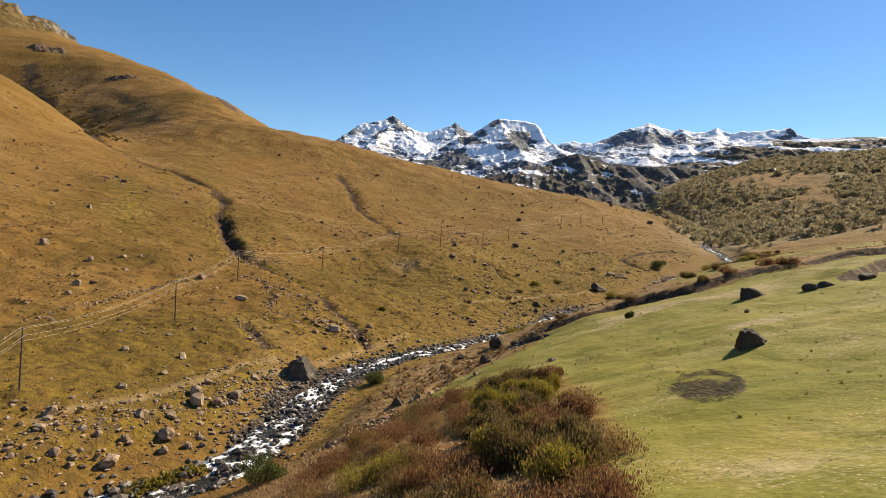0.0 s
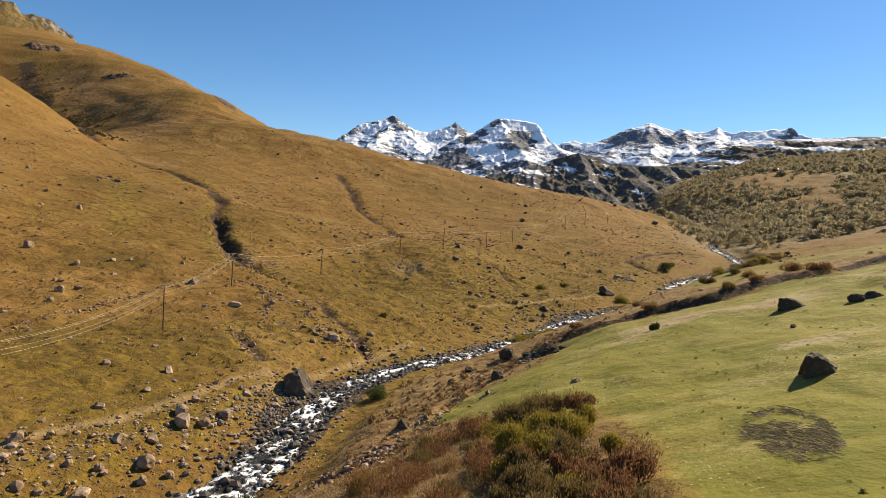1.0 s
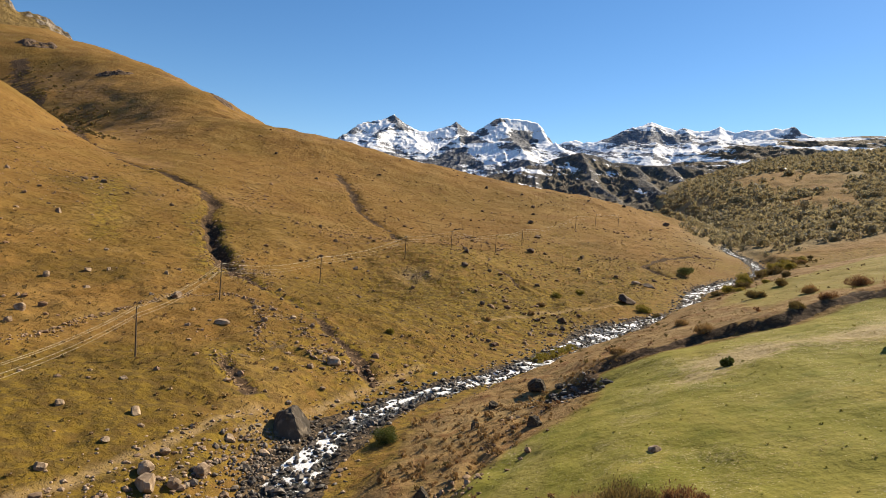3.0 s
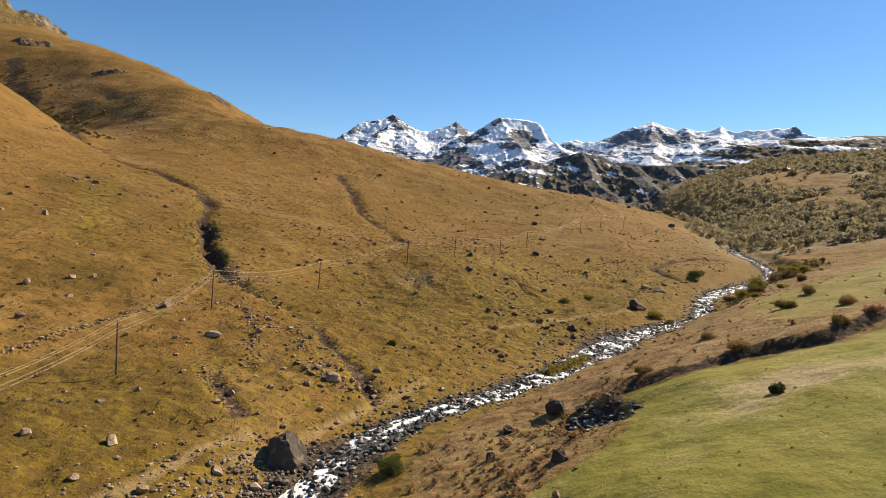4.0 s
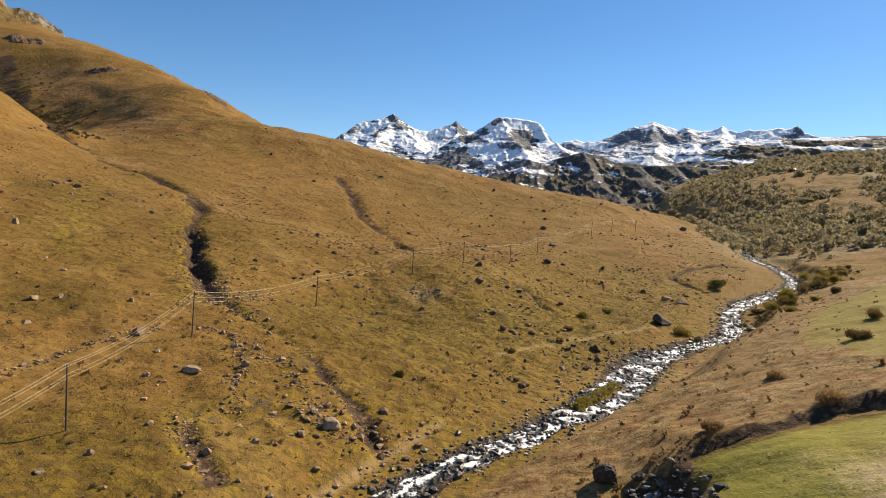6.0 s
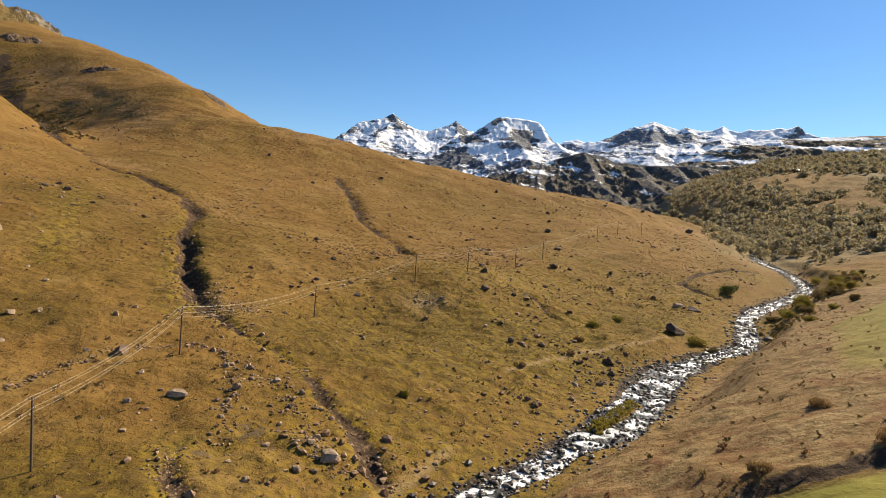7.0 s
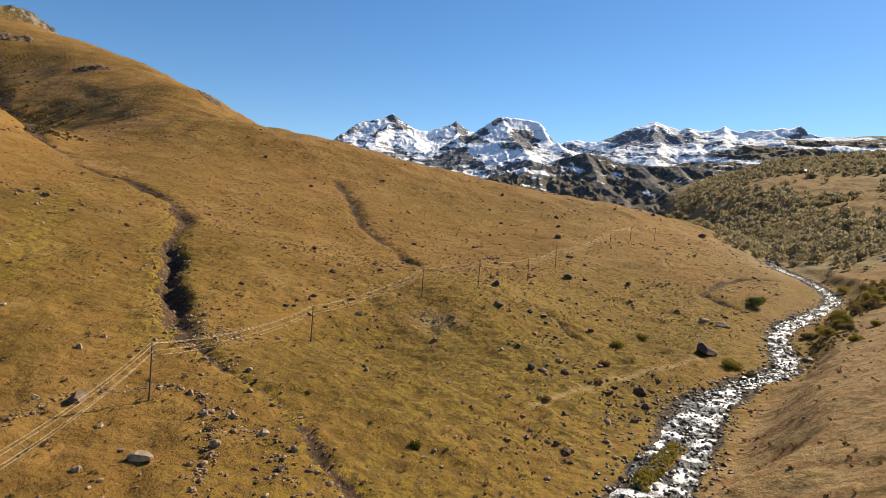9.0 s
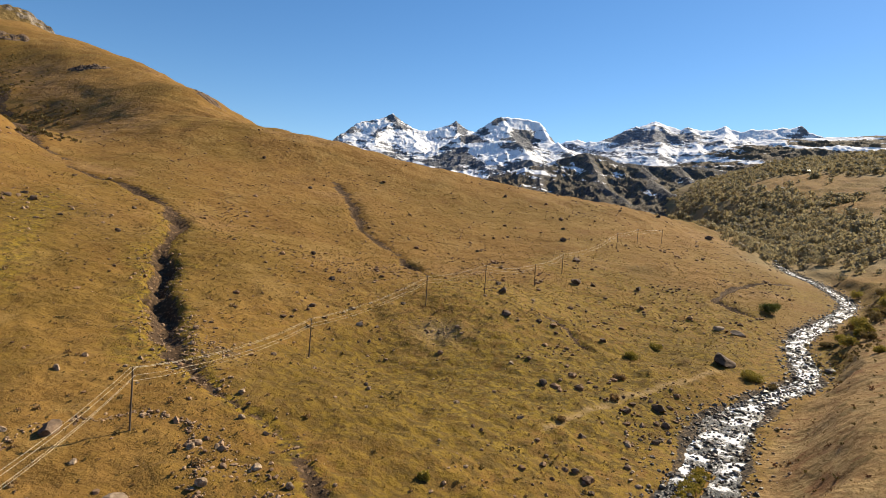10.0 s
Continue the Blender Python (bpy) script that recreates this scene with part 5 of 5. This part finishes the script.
for k, (x, y, r, h) in enumerate(((8.0, 57.0, 1.9, 1.8), (10.4, 54.0, 1.5, 1.4), (2.8, 56.0, 1.8, 1.1), (-1.0, 54.5, 1.6, 0.8), (5.6, 57.2, 1.7, 1.3))):
    shrub("brush", "tall rust-brown brush along the meadow's edge", x, y, r, h, RUST_LEAF if k % 3 else OLIVE, 150 + k, 4500, 0.06, 0.85, "rust-brown brush", stray=0.4)
shrub("shrub", "dark green bush beside the stream", -9.3, 96.8, 2.4, 1.7, GREEN_LEAF, 200, 6000, 0.085, 0.45, "green bushes by the stream")
shrub("shrub", "dark green bush beside the stream", -13.6, 50.0, 2.2, 1.8, GREEN_LEAF, 201, 6000, 0.08, 0.45, "green bushes by the stream")
bank_line = resampled(((84, 219), (91, 231), (97, 240), (104, 249), (116, 260), (133, 275), (150, 293), (163, 318)), 0.5)
rng = np.random.RandomState(19)
for k in range(22):
    x, y = bank_line[rng.randint(len(bank_line))] + rng.normal((4.0, -3.0), (3.0, 3.0), 2)
    r = rng.uniform(1.2, 2.6)
    shrub("willow_bush", "olive-yellow willow bush beside the stream", x, y, r, r * rng.uniform(0.9, 1.4), (OLIVE, LIME_LEAF, OLIVE, GRASS_RUSTY)[k % 4], 300 + k, int(700 + 350 * r * r), 0.17, 0.35, "willows along the stream", "bush", stray=0.3)
# single bushes over the slope and along the stream
for k, (x, y, r, h, kind) in enumerate(((98.5, 275.5, 3.9, 3.6, 0), (34.2, 217.5, 1.9, 1.6, 1), (44, 229.5, 1.9, 1.0, 1), (60.5, 212, 2.6, 1.9, 1), (63, 208.5, 1.8, 1.2, 2), (-13, 145.8, 1.2, 1.0, 1), (27, 200, 1.8, 0.9, 3), (22, 187, 1.4, 0.5, 3), (9, 173, 1.2, 0.5, 3), (-37.5, 138, 1.0, 0.6, 3), (26.8, 85.5, 0.9, 1.0, 0))):
    label, leaf = (("round dark green bush in pasture", GREEN_LEAF), ("pale olive bush in pasture", LIME_LEAF), ("olive bush at the stream's edge", OLIVE), ("low rust-brown bush in pasture", GRASS_RUSTY))[kind]
    shrub("shrub", label, x, y, r, h, leaf, 220 + k, int(900 + 480 * r * r), 0.17, 0.25, "single bushes")
for k, (x, y, r, h) in enumerate(((108, 245, 3.0, 5.0), (96.5, 233, 2.8, 2.6), (96.5, 242, 2.0, 1.2), (137, 275.5, 3.2, 3.4), (112, 253, 2.4, 2.6), (117, 236, 2.4, 2.4), (142, 282, 3.2, 3.8), (92, 215, 1.8, 1.5), (125, 256, 2.8, 3.2), (103, 239, 2.4, 2.6), (131, 263, 2.4, 2.6), (150, 296, 3.0, 3.6), (108, 231, 1.8, 1.4), (158, 320, 3.0, 3.4))):
    shrub("willow_bush", "olive-yellow willow bush beside the stream", x, y, r, h, OLIVE if k % 3 == 2 else LIME_LEAF, 240 + k, 2200, 0.2, 0.25, "willows along the stream", "bush")
for k, (x, y, r, h) in enumerate(((53.3, 131, 2.0, 1.0), (56, 120, 1.6, 0.9), (64.5, 121, 2.4, 1.2), (45.2, 105.2, 1.4, 0.6), (33.4, 106.0, 1.6, 0.7), (60, 106, 1.9, 0.8), (84, 108.5, 1.8, 0.8), (22, 107, 1.3, 0.7), (51, 107.4, 1.5, 0.6), (66, 146, 1.8, 1.1), (36.5, 122, 1.4, 0.6))):
    shrub("shrub", "low brown shrub above the meadow's dark bank", x, y, r, h, (OLIVE, GRASS_RUSTY, RUST_LEAF)[k % 3], 270 + k, 3200, 0.10, 0.75, "shrubs along the bank", stray=0.4)


# ---- woods on the far valley side ----
def clump(seed, n, leaf):
    """A bush far off, 1 in radius: sprays of leaves that lie round its lobes like shingles, loose at the rim."""
    rng = np.random.RandomState(seed)
    lobes = np.array([(r * math.cos(a), r * math.sin(a), rng.uniform(0.35, 0.85), rng.uniform(0.30, 0.52)) for a, r in zip(rng.uniform(0, 6.283, 7), rng.uniform(0.0, 0.68, 7))])
    pick = lobes[rng.randint(0, 7, n)]
    d = rng.normal(size=(n, 3)) + (0, 0, 0.35)
    d /= np.linalg.norm(d, axis=1)[:, None]
    c = pick[:, :3] + d * (pick[:, 3] * rng.uniform(0.8, 1.15, n))[:, None]
    c[:, 2] = np.maximum(c[:, 2], 0.02)
    face = d + rng.normal(0, 0.42, (n, 3))
    u = np.cross(face, rng.normal(size=(n, 3)))
    u /= np.linalg.norm(u, axis=1)[:, None]
    w = np.cross(face, u)
    w /= np.linalg.norm(w, axis=1)[:, None]
    s = leaf * rng.uniform(0.55, 1.25, n)[:, None]
    v = np.stack([c - w * s * 0.7, c + u * s * 0.6, c + w * s * 0.7, c - u * s * 0.6], 1).reshape(-1, 3)
    return v, np.arange(n * 4).reshape(-1, 4)


def far_woods():
    rng = np.random.RandomState(5)

    def share(x, y):
        v = x - axis(y)
        clear = smooth(0.12, 0.3, fractal(x, y, 150, 3, 0.55, 31.0))
        open_ground = inside(CLEARING, x + 14 * fractal(x, y, 40, 3, 0.5, 45.0), y, 12.0) * (fractal(x, y, 60, 2, 0.5, 47.0) < 0.3)
        bank = along(STREAM, x, y)[0]
        return np.where(y > 412, 1, smooth(6, 10, bank)) * np.where(v < 0, smooth(410, 460, y), 1) * smooth(-40, 10, v) * smooth(335, 430, y + 0.1 * v) * (1 - clear * 0.75) * (1 - 0.97 * open_ground) * (1 - smooth(1250, 1500, y)) * np.clip(560 / y, 0.55, 1)

    places = random_places(rng, 9000, 60, 900, 330, 1450, share)
    z = land(places[:, 0], places[:, 1])[0]
    forms = [clump(500 + k, 92, 0.25) for k in range(12)]
    small = [clump(520 + k, 46, 0.36) for k in range(12)]
    blocks, faces, n = [], [], 0
    for (x, y), h in zip(places, z):
        v, f = (forms if y < 600 else small)[rng.randint(12)]
        s = rng.uniform(2.3, 6.0) * (1 + 0.2 * (y > 700))
        blocks.append(v * (s, s, s * rng.uniform(0.8, 1.25)) + (x, y, h - 0.2))
        faces.append(f + n)
        n += len(v)
    me = mesh_of("woodland", np.concatenate(blocks), np.concatenate(faces), FAR_LEAF, False)
    tagged(new("woodland", me), "olive-brown autumn scrub woodland covering the valley side", "woodland", kind="stuff")


far_woods()


# ---- hut on the far hill ----
def hut():
    x, y = 504, 952
    ob = empty("hut", x, y, ground_at(x, y), 12)
    tagged(ob, "small pale-roofed stone hut on the far hill", "hut")
    bm = bmesh.new()
    bmesh.ops.create_cube(bm, size=1, matrix=Matrix.Translation((0, 0, 1.2)) @ Matrix.Diagonal((10, 5, 3.4, 1)))
    me = bpy.data.meshes.new("wall")
    bm.to_mesh(me)
    me.materials.append(CRAG)
    part("wall", me, ob)
    v = np.array([(-5.6, -3.1, 2.8), (5.6, -3.1, 2.8), (5.6, 0, 4.8), (-5.6, 0, 4.8), (-5.6, 3.1, 2.8), (5.6, 3.1, 2.8), (-5.6, -3.1, 2.6), (5.6, -3.1, 2.6), (5.6, 0, 4.6), (-5.6, 0, 4.6), (-5.6, 3.1, 2.6), (5.6, 3.1, 2.6)], float)
    part("roof", mesh_of("roof", v, [[0, 1, 2, 3], [3, 2, 5, 4], [6, 9, 8, 7], [9, 10, 11, 8], [0, 6, 7, 1], [4, 5, 11, 10], [0, 3, 9, 6], [3, 4, 10, 9], [1, 7, 8, 2], [2, 8, 11, 5]], ROOF, False), ob, "pale sheet-metal roof")


ROOF = Nodes("pale_sheet_roof", 0.5, 0.4)
ROOF = ROOF.colour(ROOF.mix(ROOF.noise(0.6), (0.62, 0.62, 0.60), (0.74, 0.73, 0.70)))
hut()

# ---- brushwood heap on the meadow ----
rng = np.random.RandomState(77)
sticks = []
HEAP = (17.1, 37.6)
for k in range(2600):
    a, r = rng.uniform(0, 6.283), 2.5 * rng.uniform(0.0, 1) ** 0.5
    px, py = r * math.cos(a) * 0.9, r * math.sin(a) * 2.1
    px += 0.35 * py
    if fractal(np.array([px]), np.array([py]), 1.6, 2, 0.5, 3.0)[0] > 0.32:
        continue
    z = ground_at(HEAP[0] + px, HEAP[1] + py) - ground_at(*HEAP) + rng.uniform(0.0, 0.12)
    d = rng.uniform(0, 6.283)
    w = rng.uniform(0.2, 0.5)
    sticks.append(tube([(px, py, z), (px + w * 0.5 * math.cos(d), py + w * 0.5 * math.sin(d), z + rng.uniform(0, 0.08)), (px + w * math.cos(d + 0.3), py + w * math.sin(d + 0.3), z + rng.uniform(-0.05, 0.05))], 0.014, 3, 0.5))
heap = new("brushwood_pile", mesh_of("brushwood_pile", *merged(sticks), DEADWOOD, False))
heap.location = (*HEAP, ground_at(*HEAP))
tagged(heap, "flat heap of grey dead brushwood on the green meadow", "brushwood", kind="stuff")


# ---- stones and grass as stuff ----
rng = np.random.RandomState(11)
mid = resampled(STREAM, 0.5)
mid = mid[(mid[:, 1] > 28) & (mid[:, 1] < 430)]
tang = np.gradient(mid, axis=0)
tang /= np.hypot(tang[:, 0], tang[:, 1])[:, None]


def by_stream(n, spread, middle=0.0, y1=430):
    """Places scattered along the stream, spread metres to both sides."""
    use = np.where(mid[:, 1] < y1)[0]
    k = use[rng.randint(0, len(use), n)]
    off = rng.normal(0, spread, n) + middle * np.sign(rng.normal(size=n))
    return mid[k] + np.stack([tang[k, 1], -tang[k, 0]], 1) * (off * stream_spread(mid[k, 1]))[:, None]


# single larger stones in and beside the water
WET_SHAPES = [mesh_of("stream_boulder", *stone_shape(70 + k, 2, 0.75, 8), WET, False) for k in range(8)]
for (x, y), k in zip(by_stream(290, 1.3, 1.0, 320), range(290)):
    s = random.uniform(0.6, 1.6)
    ob = new("stream_boulder", WET_SHAPES[k % 8])
    ob.matrix_basis = pose(x, y, stream_level(y) + s * 0.08, random.uniform(-15, 15), random.uniform(-15, 15), random.uniform(0, 360)) @ Matrix.Diagonal((s, s * 0.85, s * 0.8, 1))
    tagged(ob, "dark wet boulder in the rushing stream", "boulder", "boulders in the stream")
near_gravel = by_stream(4200, 1.3, 1.7)
scattered_stones("stream_stones", "dark and grey stones lining the stream bed", near_gravel, rng.gamma(2.2, 0.17, 4200) + 0.18, WET, 1, 0.2, 1, afloat=True)
near_rocks = by_stream(1000, 2.0, 1.2, 240)
scattered_stones("stream_rocks", "dark wet rocks breaking the near rapids", near_rocks, rng.gamma(2.2, 0.2, 1000) + 0.3, WET, 1, 0.25, 11, afloat=True)
scattered_stones("shore_stones", "pale grey stones along the stream's shore", by_stream(1900, 1.4, 4.0), rng.gamma(2.0, 0.13, 1900) + 0.14, STONES, 1, 0.2, 2)
bar = np.stack([rng.normal(-22.5, 2.6, 480), rng.normal(87, 6.5, 480)], 1)
scattered_stones("gravel_bar", "grey cobbles of the gravel bar beside the stream", bar, rng.gamma(2.0, 0.16, 480) + 0.15, GRAVEL, 1, 0.15, 3)
line = resampled(((-55, 40), (-41, 62), (-32, 74), (-28, 86), (-25.5, 96)), 0.2)
pick = line[rng.randint(0, len(line), 1500)] + rng.normal(0, 3.2, (1500, 2))
scattered_stones("bank_stones", "pale stones strewn over the stream's grassy bank", pick, rng.gamma(1.8, 0.17, 1500) + 0.1, STONES, 1, 0.25, 4)
rows = [(((-66, 98), (-63.9, 106), (-62.8, 114), (-61.4, 124), (-58.2, 132.5), (-54.6, 141.5), (-48, 146.4), (-41, 146)), 460, 0.45), (((-83, 226), (-68, 196), (-55, 171), (-47, 161), (-42, 156)), 900, 2.4), (((-42, 156), (-33, 150), (-25, 139), (-15, 123)), 160, 1.2),
        (((-41, 147), (-40, 143.5), (-36.6, 136), (-35.6, 130.4), (-32.4, 120.6)), 230, 0.8), (((-38, 144), (-35, 141), (-31, 137.6), (-27.8, 133), (-25.5, 129)), 170, 1.5), (((-37, 117), (-33.5, 109), (-29, 105)), 90, 0.9), (((-56, 361), (-44, 322)), 120, 2.0), (((-62, 184), (-46, 170)), 420, 4.0), (((-16, 212), (-8, 209)), 150, 2.6), (((0, 236), (20, 222)), 90, 2.5),
        (((-17, 127), (-10, 119)), 60, 1.2), (((-8, 60), (0, 72), (8, 92)), 120, 1.8), (((-14, 60), (-9.5, 62.6), (-6, 64.2), (-3.4, 69), (-1.9, 73.5)), 420, 1.4), (((22, 176), (38, 192)), 120, 4), (((-25, 125), (-17, 119)), 150, 1.6), (((-37, 117), (-34, 110)), 60, 0.7)]
spots, sizes = [], []
for loop, n, spread in rows:
    q = resampled(loop, 0.2)
    spots.append(q[rng.randint(0, len(q), n)] + rng.normal(0, spread, (n, 2)))
    sizes.append(rng.gamma(2.0, 0.13, n) + 0.12)
scattered_stones("rubble", "pale rubble along gullies and an old stone row", np.concatenate(spots), np.concatenate(sizes), PASTURE_STONES, 1, 0.2, 5)


hollow = np.stack([rng.normal(14.0, 1.8, 460), rng.normal(98.0, 2.3, 460)], 1)
scattered_stones("hollow_rocks", "dark grey broken rocks heaped in the hollow", hollow, rng.gamma(2.0, 0.17, 460) + 0.2, HOLLOW_STONE, 1, 0.15, 8)


def hill_share(x, y):
    v = x - axis(y)
    return smooth(-4, -10, v) * np.clip(0.25 + 1.3 * fractal(x, y, 30, 3, 0.6, 14.0), 0.05, 1)


spread = random_places(rng, 3400, -150, 130, 60, 330, hill_share)
scattered_stones("field_stones", "scattered pale stones all over the dry pasture", spread, rng.gamma(1.5, 0.19, 3400) + 0.14, PASTURE_STONES, 1, 0.25, 6)
shoulder = np.concatenate([rng.normal((-140, 220), (18, 22), (240, 2)), rng.normal((-140, 253), (12, 8), (110, 2)), rng.normal((-70, 330), (40, 34), (150, 2))])
scattered_stones("shoulder_stones", "pale stones strewn over the grass shoulder", shoulder, rng.gamma(1.6, 0.28, 500) + 0.25, PASTURE_STONES, 1, 0.25, 9)
def rocky_share(x, y):
    v = x - axis(y)
    return smooth(-5, -9, v) * smooth(0.02, 0.35, fractal(x, y, 17, 3, 0.6, 101.0)) * np.clip(0.25 + smooth(-40, 10, x), 0, 1)


spread = random_places(rng, 800, -110, 120, 120, 320, rocky_share)
scattered_stones("pasture_rocks", "dark brown rocks lying in loose groups on the pasture", spread, rng.gamma(1.5, 0.36, 800) + 0.3, BROWN_STONES, 1, 0.22, 10)
upper = random_places(rng, 2400, -230, 160, 240, 500, hill_share)
scattered_stones("upper_stones", "scattered brown stones on the upper slope", upper, rng.gamma(1.6, 0.30, 2400) + 0.3, BROWN_STONES, 1, 0.25, 7)


def tuft_share(size, shift, low=0.15):
    return lambda x, y: np.clip(0.45 + 1.2 * fractal(x, y, size, 3, 0.6, shift), low, 1) * smooth(-5, -9, x - axis(y))


p = random_places(rng, 44000, -115, 75, 60, 230, tuft_share(6, 40.0))
blades("pasture_grass", "short tufts of ochre autumn grass on the slope", p, rng.uniform(0.12, 0.30, len(p)), GRASS_DRY, 21, 0.7, 0.035, 4)
p = random_places(rng, 26000, -190, 140, 225, 420, tuft_share(9, 43.0))
blades("upland_grass", "coarse tufts of brown grass on the upper slope", p, rng.uniform(0.2, 0.5, len(p)), GRASS_DRY, 22, 0.6, 0.04, 4)


def zone_share(key):
    return lambda x, y: land(x, y)[1][key]


p = random_places(rng, 14000, 3, 75, 20, 115, zone_share("meadow"))
blades("meadow_grass", "short green and straw-coloured meadow grass", p, rng.uniform(0.03, 0.07, len(p)), GRASS_GREEN, 23, 1.4, 0.10, 2)
meadow_patch = lambda x, y: land(x, y)[1]["meadow"] * np.clip(0.12 + 1.2 * fractal(x, y, 7, 3, 0.6, 77.0) + land(x, y)[1]["straw"], 0.04, 1)
p = random_places(rng, 24000, 3, 75, 20, 115, meadow_patch)
blades("straw_tufts", "pale dead straw strewn over the green meadow", p, rng.uniform(0.04, 0.10, len(p)), STRAW, 26, 1.6, 0.10, 3)
p = random_places(rng, 26000, -16, 125, 26, 260, zone_share("rough"))
near_bank = random_places(rng, 20000, -18, 10, 14, 64, zone_share("rough"))
blades("bank_grass", "dense tawny grass among the rust-brown brush", near_bank, rng.uniform(0.12, 0.32, len(near_bank)), GRASS_RUSTY, 25, 0.9, 0.018, 4)
blades("rough_grass", "long tawny and rust-brown grass on the stream bank", p, rng.uniform(0.08, 0.24, len(p)), GRASS_RUSTY, 24, 1.1, 0.03, 4)


def low_plants(name, label, places, sizes, material, seed):
    """Many small dense plants as one piece of stuff."""
    rng = np.random.RandomState(seed)
    forms = [crown(700 + seed + k, 34, 0.5, 0.55, 0.2, 0.5)[:2] for k in range(10)]
    z = land(places[:, 0], places[:, 1])[0]
    blocks, faces, n = [], [], 0
    for (x, y), h, s in zip(places, z, sizes):
        v, f = forms[rng.randint(10)]
        blocks.append(v * s + (x, y, h - 0.05))
        faces.append(f + n)
        n += len(v)
    tagged(new(name, mesh_of(name, np.concatenate(blocks), np.concatenate(faces), material, False)), label, "low plants", kind="stuff")


p = random_places(rng, 6000, -140, 130, 60, 320, tuft_share(14, 70.0, 0.02))
low_plants("heather_tufts", "low brown tussocks dotted over the pasture", p, rng.gamma(2.0, 0.11, len(p)) + 0.16, GRASS_RUSTY, 31)
p = random_places(rng, 2500, -120, 130, 60, 300, tuft_share(16, 90.0, 0.02))
low_plants("juniper_tufts", "low olive tussocks dotted over the pasture", p, rng.gamma(2.0, 0.12, len(p)) + 0.16, OLIVE, 32)
p = random_places(rng, 130, -14, 115, 28, 250, zone_share("rough"))
low_plants("bank_tufts", "rust-brown tussocks on the stream bank", p, rng.gamma(2.2, 0.18, len(p)) + 0.25, RUST_LEAF, 33)
p = random_places(rng, 260, -14, 115, 28, 250, zone_share("rough"))
low_plants("olive_tufts", "olive tussocks among the tawny bank grass", p, rng.gamma(2.2, 0.16, len(p)) + 0.2, OLIVE, 34)
p = random_places(rng, 220, -16, 6, 55, 105, zone_share("rough"))
low_plants("bank_herbs", "tawny herbs on the stream bank", p, rng.gamma(2.2, 0.15, len(p)) + 0.25, GRASS_RUSTY, 35)
p = random_places(rng, 900, 6, 70, 24, 100, zone_share("meadow"))
low_plants("meadow_tufts", "small dark green tufts in the meadow", p, rng.gamma(2.0, 0.05, len(p)) + 0.08, GRASS_GREEN, 36)
line = np.concatenate([resampled(ISLAND, 0.2), resampled(ISLET, 0.2)])
p = line[rng.randint(0, len(line), 520)] + rng.normal(0, 0.8, (520, 2))
low_plants("island_herbs", "yellow-green herbs on the island in the stream", p, rng.gamma(2.2, 0.14, len(p)) + 0.25, LIME_LEAF, 37)
spots = np.concatenate([rng.normal((-361, 543), (13, 12), (260, 2)), rng.normal((-306, 502), (17, 9), (260, 2)), rng.normal((-404, 592), (16, 16), (160, 2)), rng.normal((-217, 385), (9, 9), (90, 2))])
low_plants("ravine_scrub", "dark scrub along the bottom of the upper ravine", spots, rng.gamma(2.0, 0.5, len(spots)) + 0.8, OLIVE, 38)
spots = np.concatenate([rng.normal((8.5, 95), (3.0, 6.0), (150, 2)), rng.normal((18, 105), (2.5, 1.5), (50, 2)), rng.normal((2, 84), (3, 8), (90, 2))])
spots = spots[land(spots[:, 0], spots[:, 1])[1]["meadow"] < 0.1]
low_plants("dead_herbs", "brown dead herbs round the rocky hollow", spots, rng.gamma(2.0, 0.12, len(spots)) + 0.25, GRASS_RUSTY, 39)
spots = bank_line[rng.randint(0, len(bank_line), 420)] + rng.normal((2.5, -2.0), (4.0, 4.0), (420, 2))
low_plants("valley_herbs", "olive and straw-coloured herbs on the valley floor", spots, rng.gamma(2.0, 0.3, len(spots)) + 0.4, OLIVE, 40)
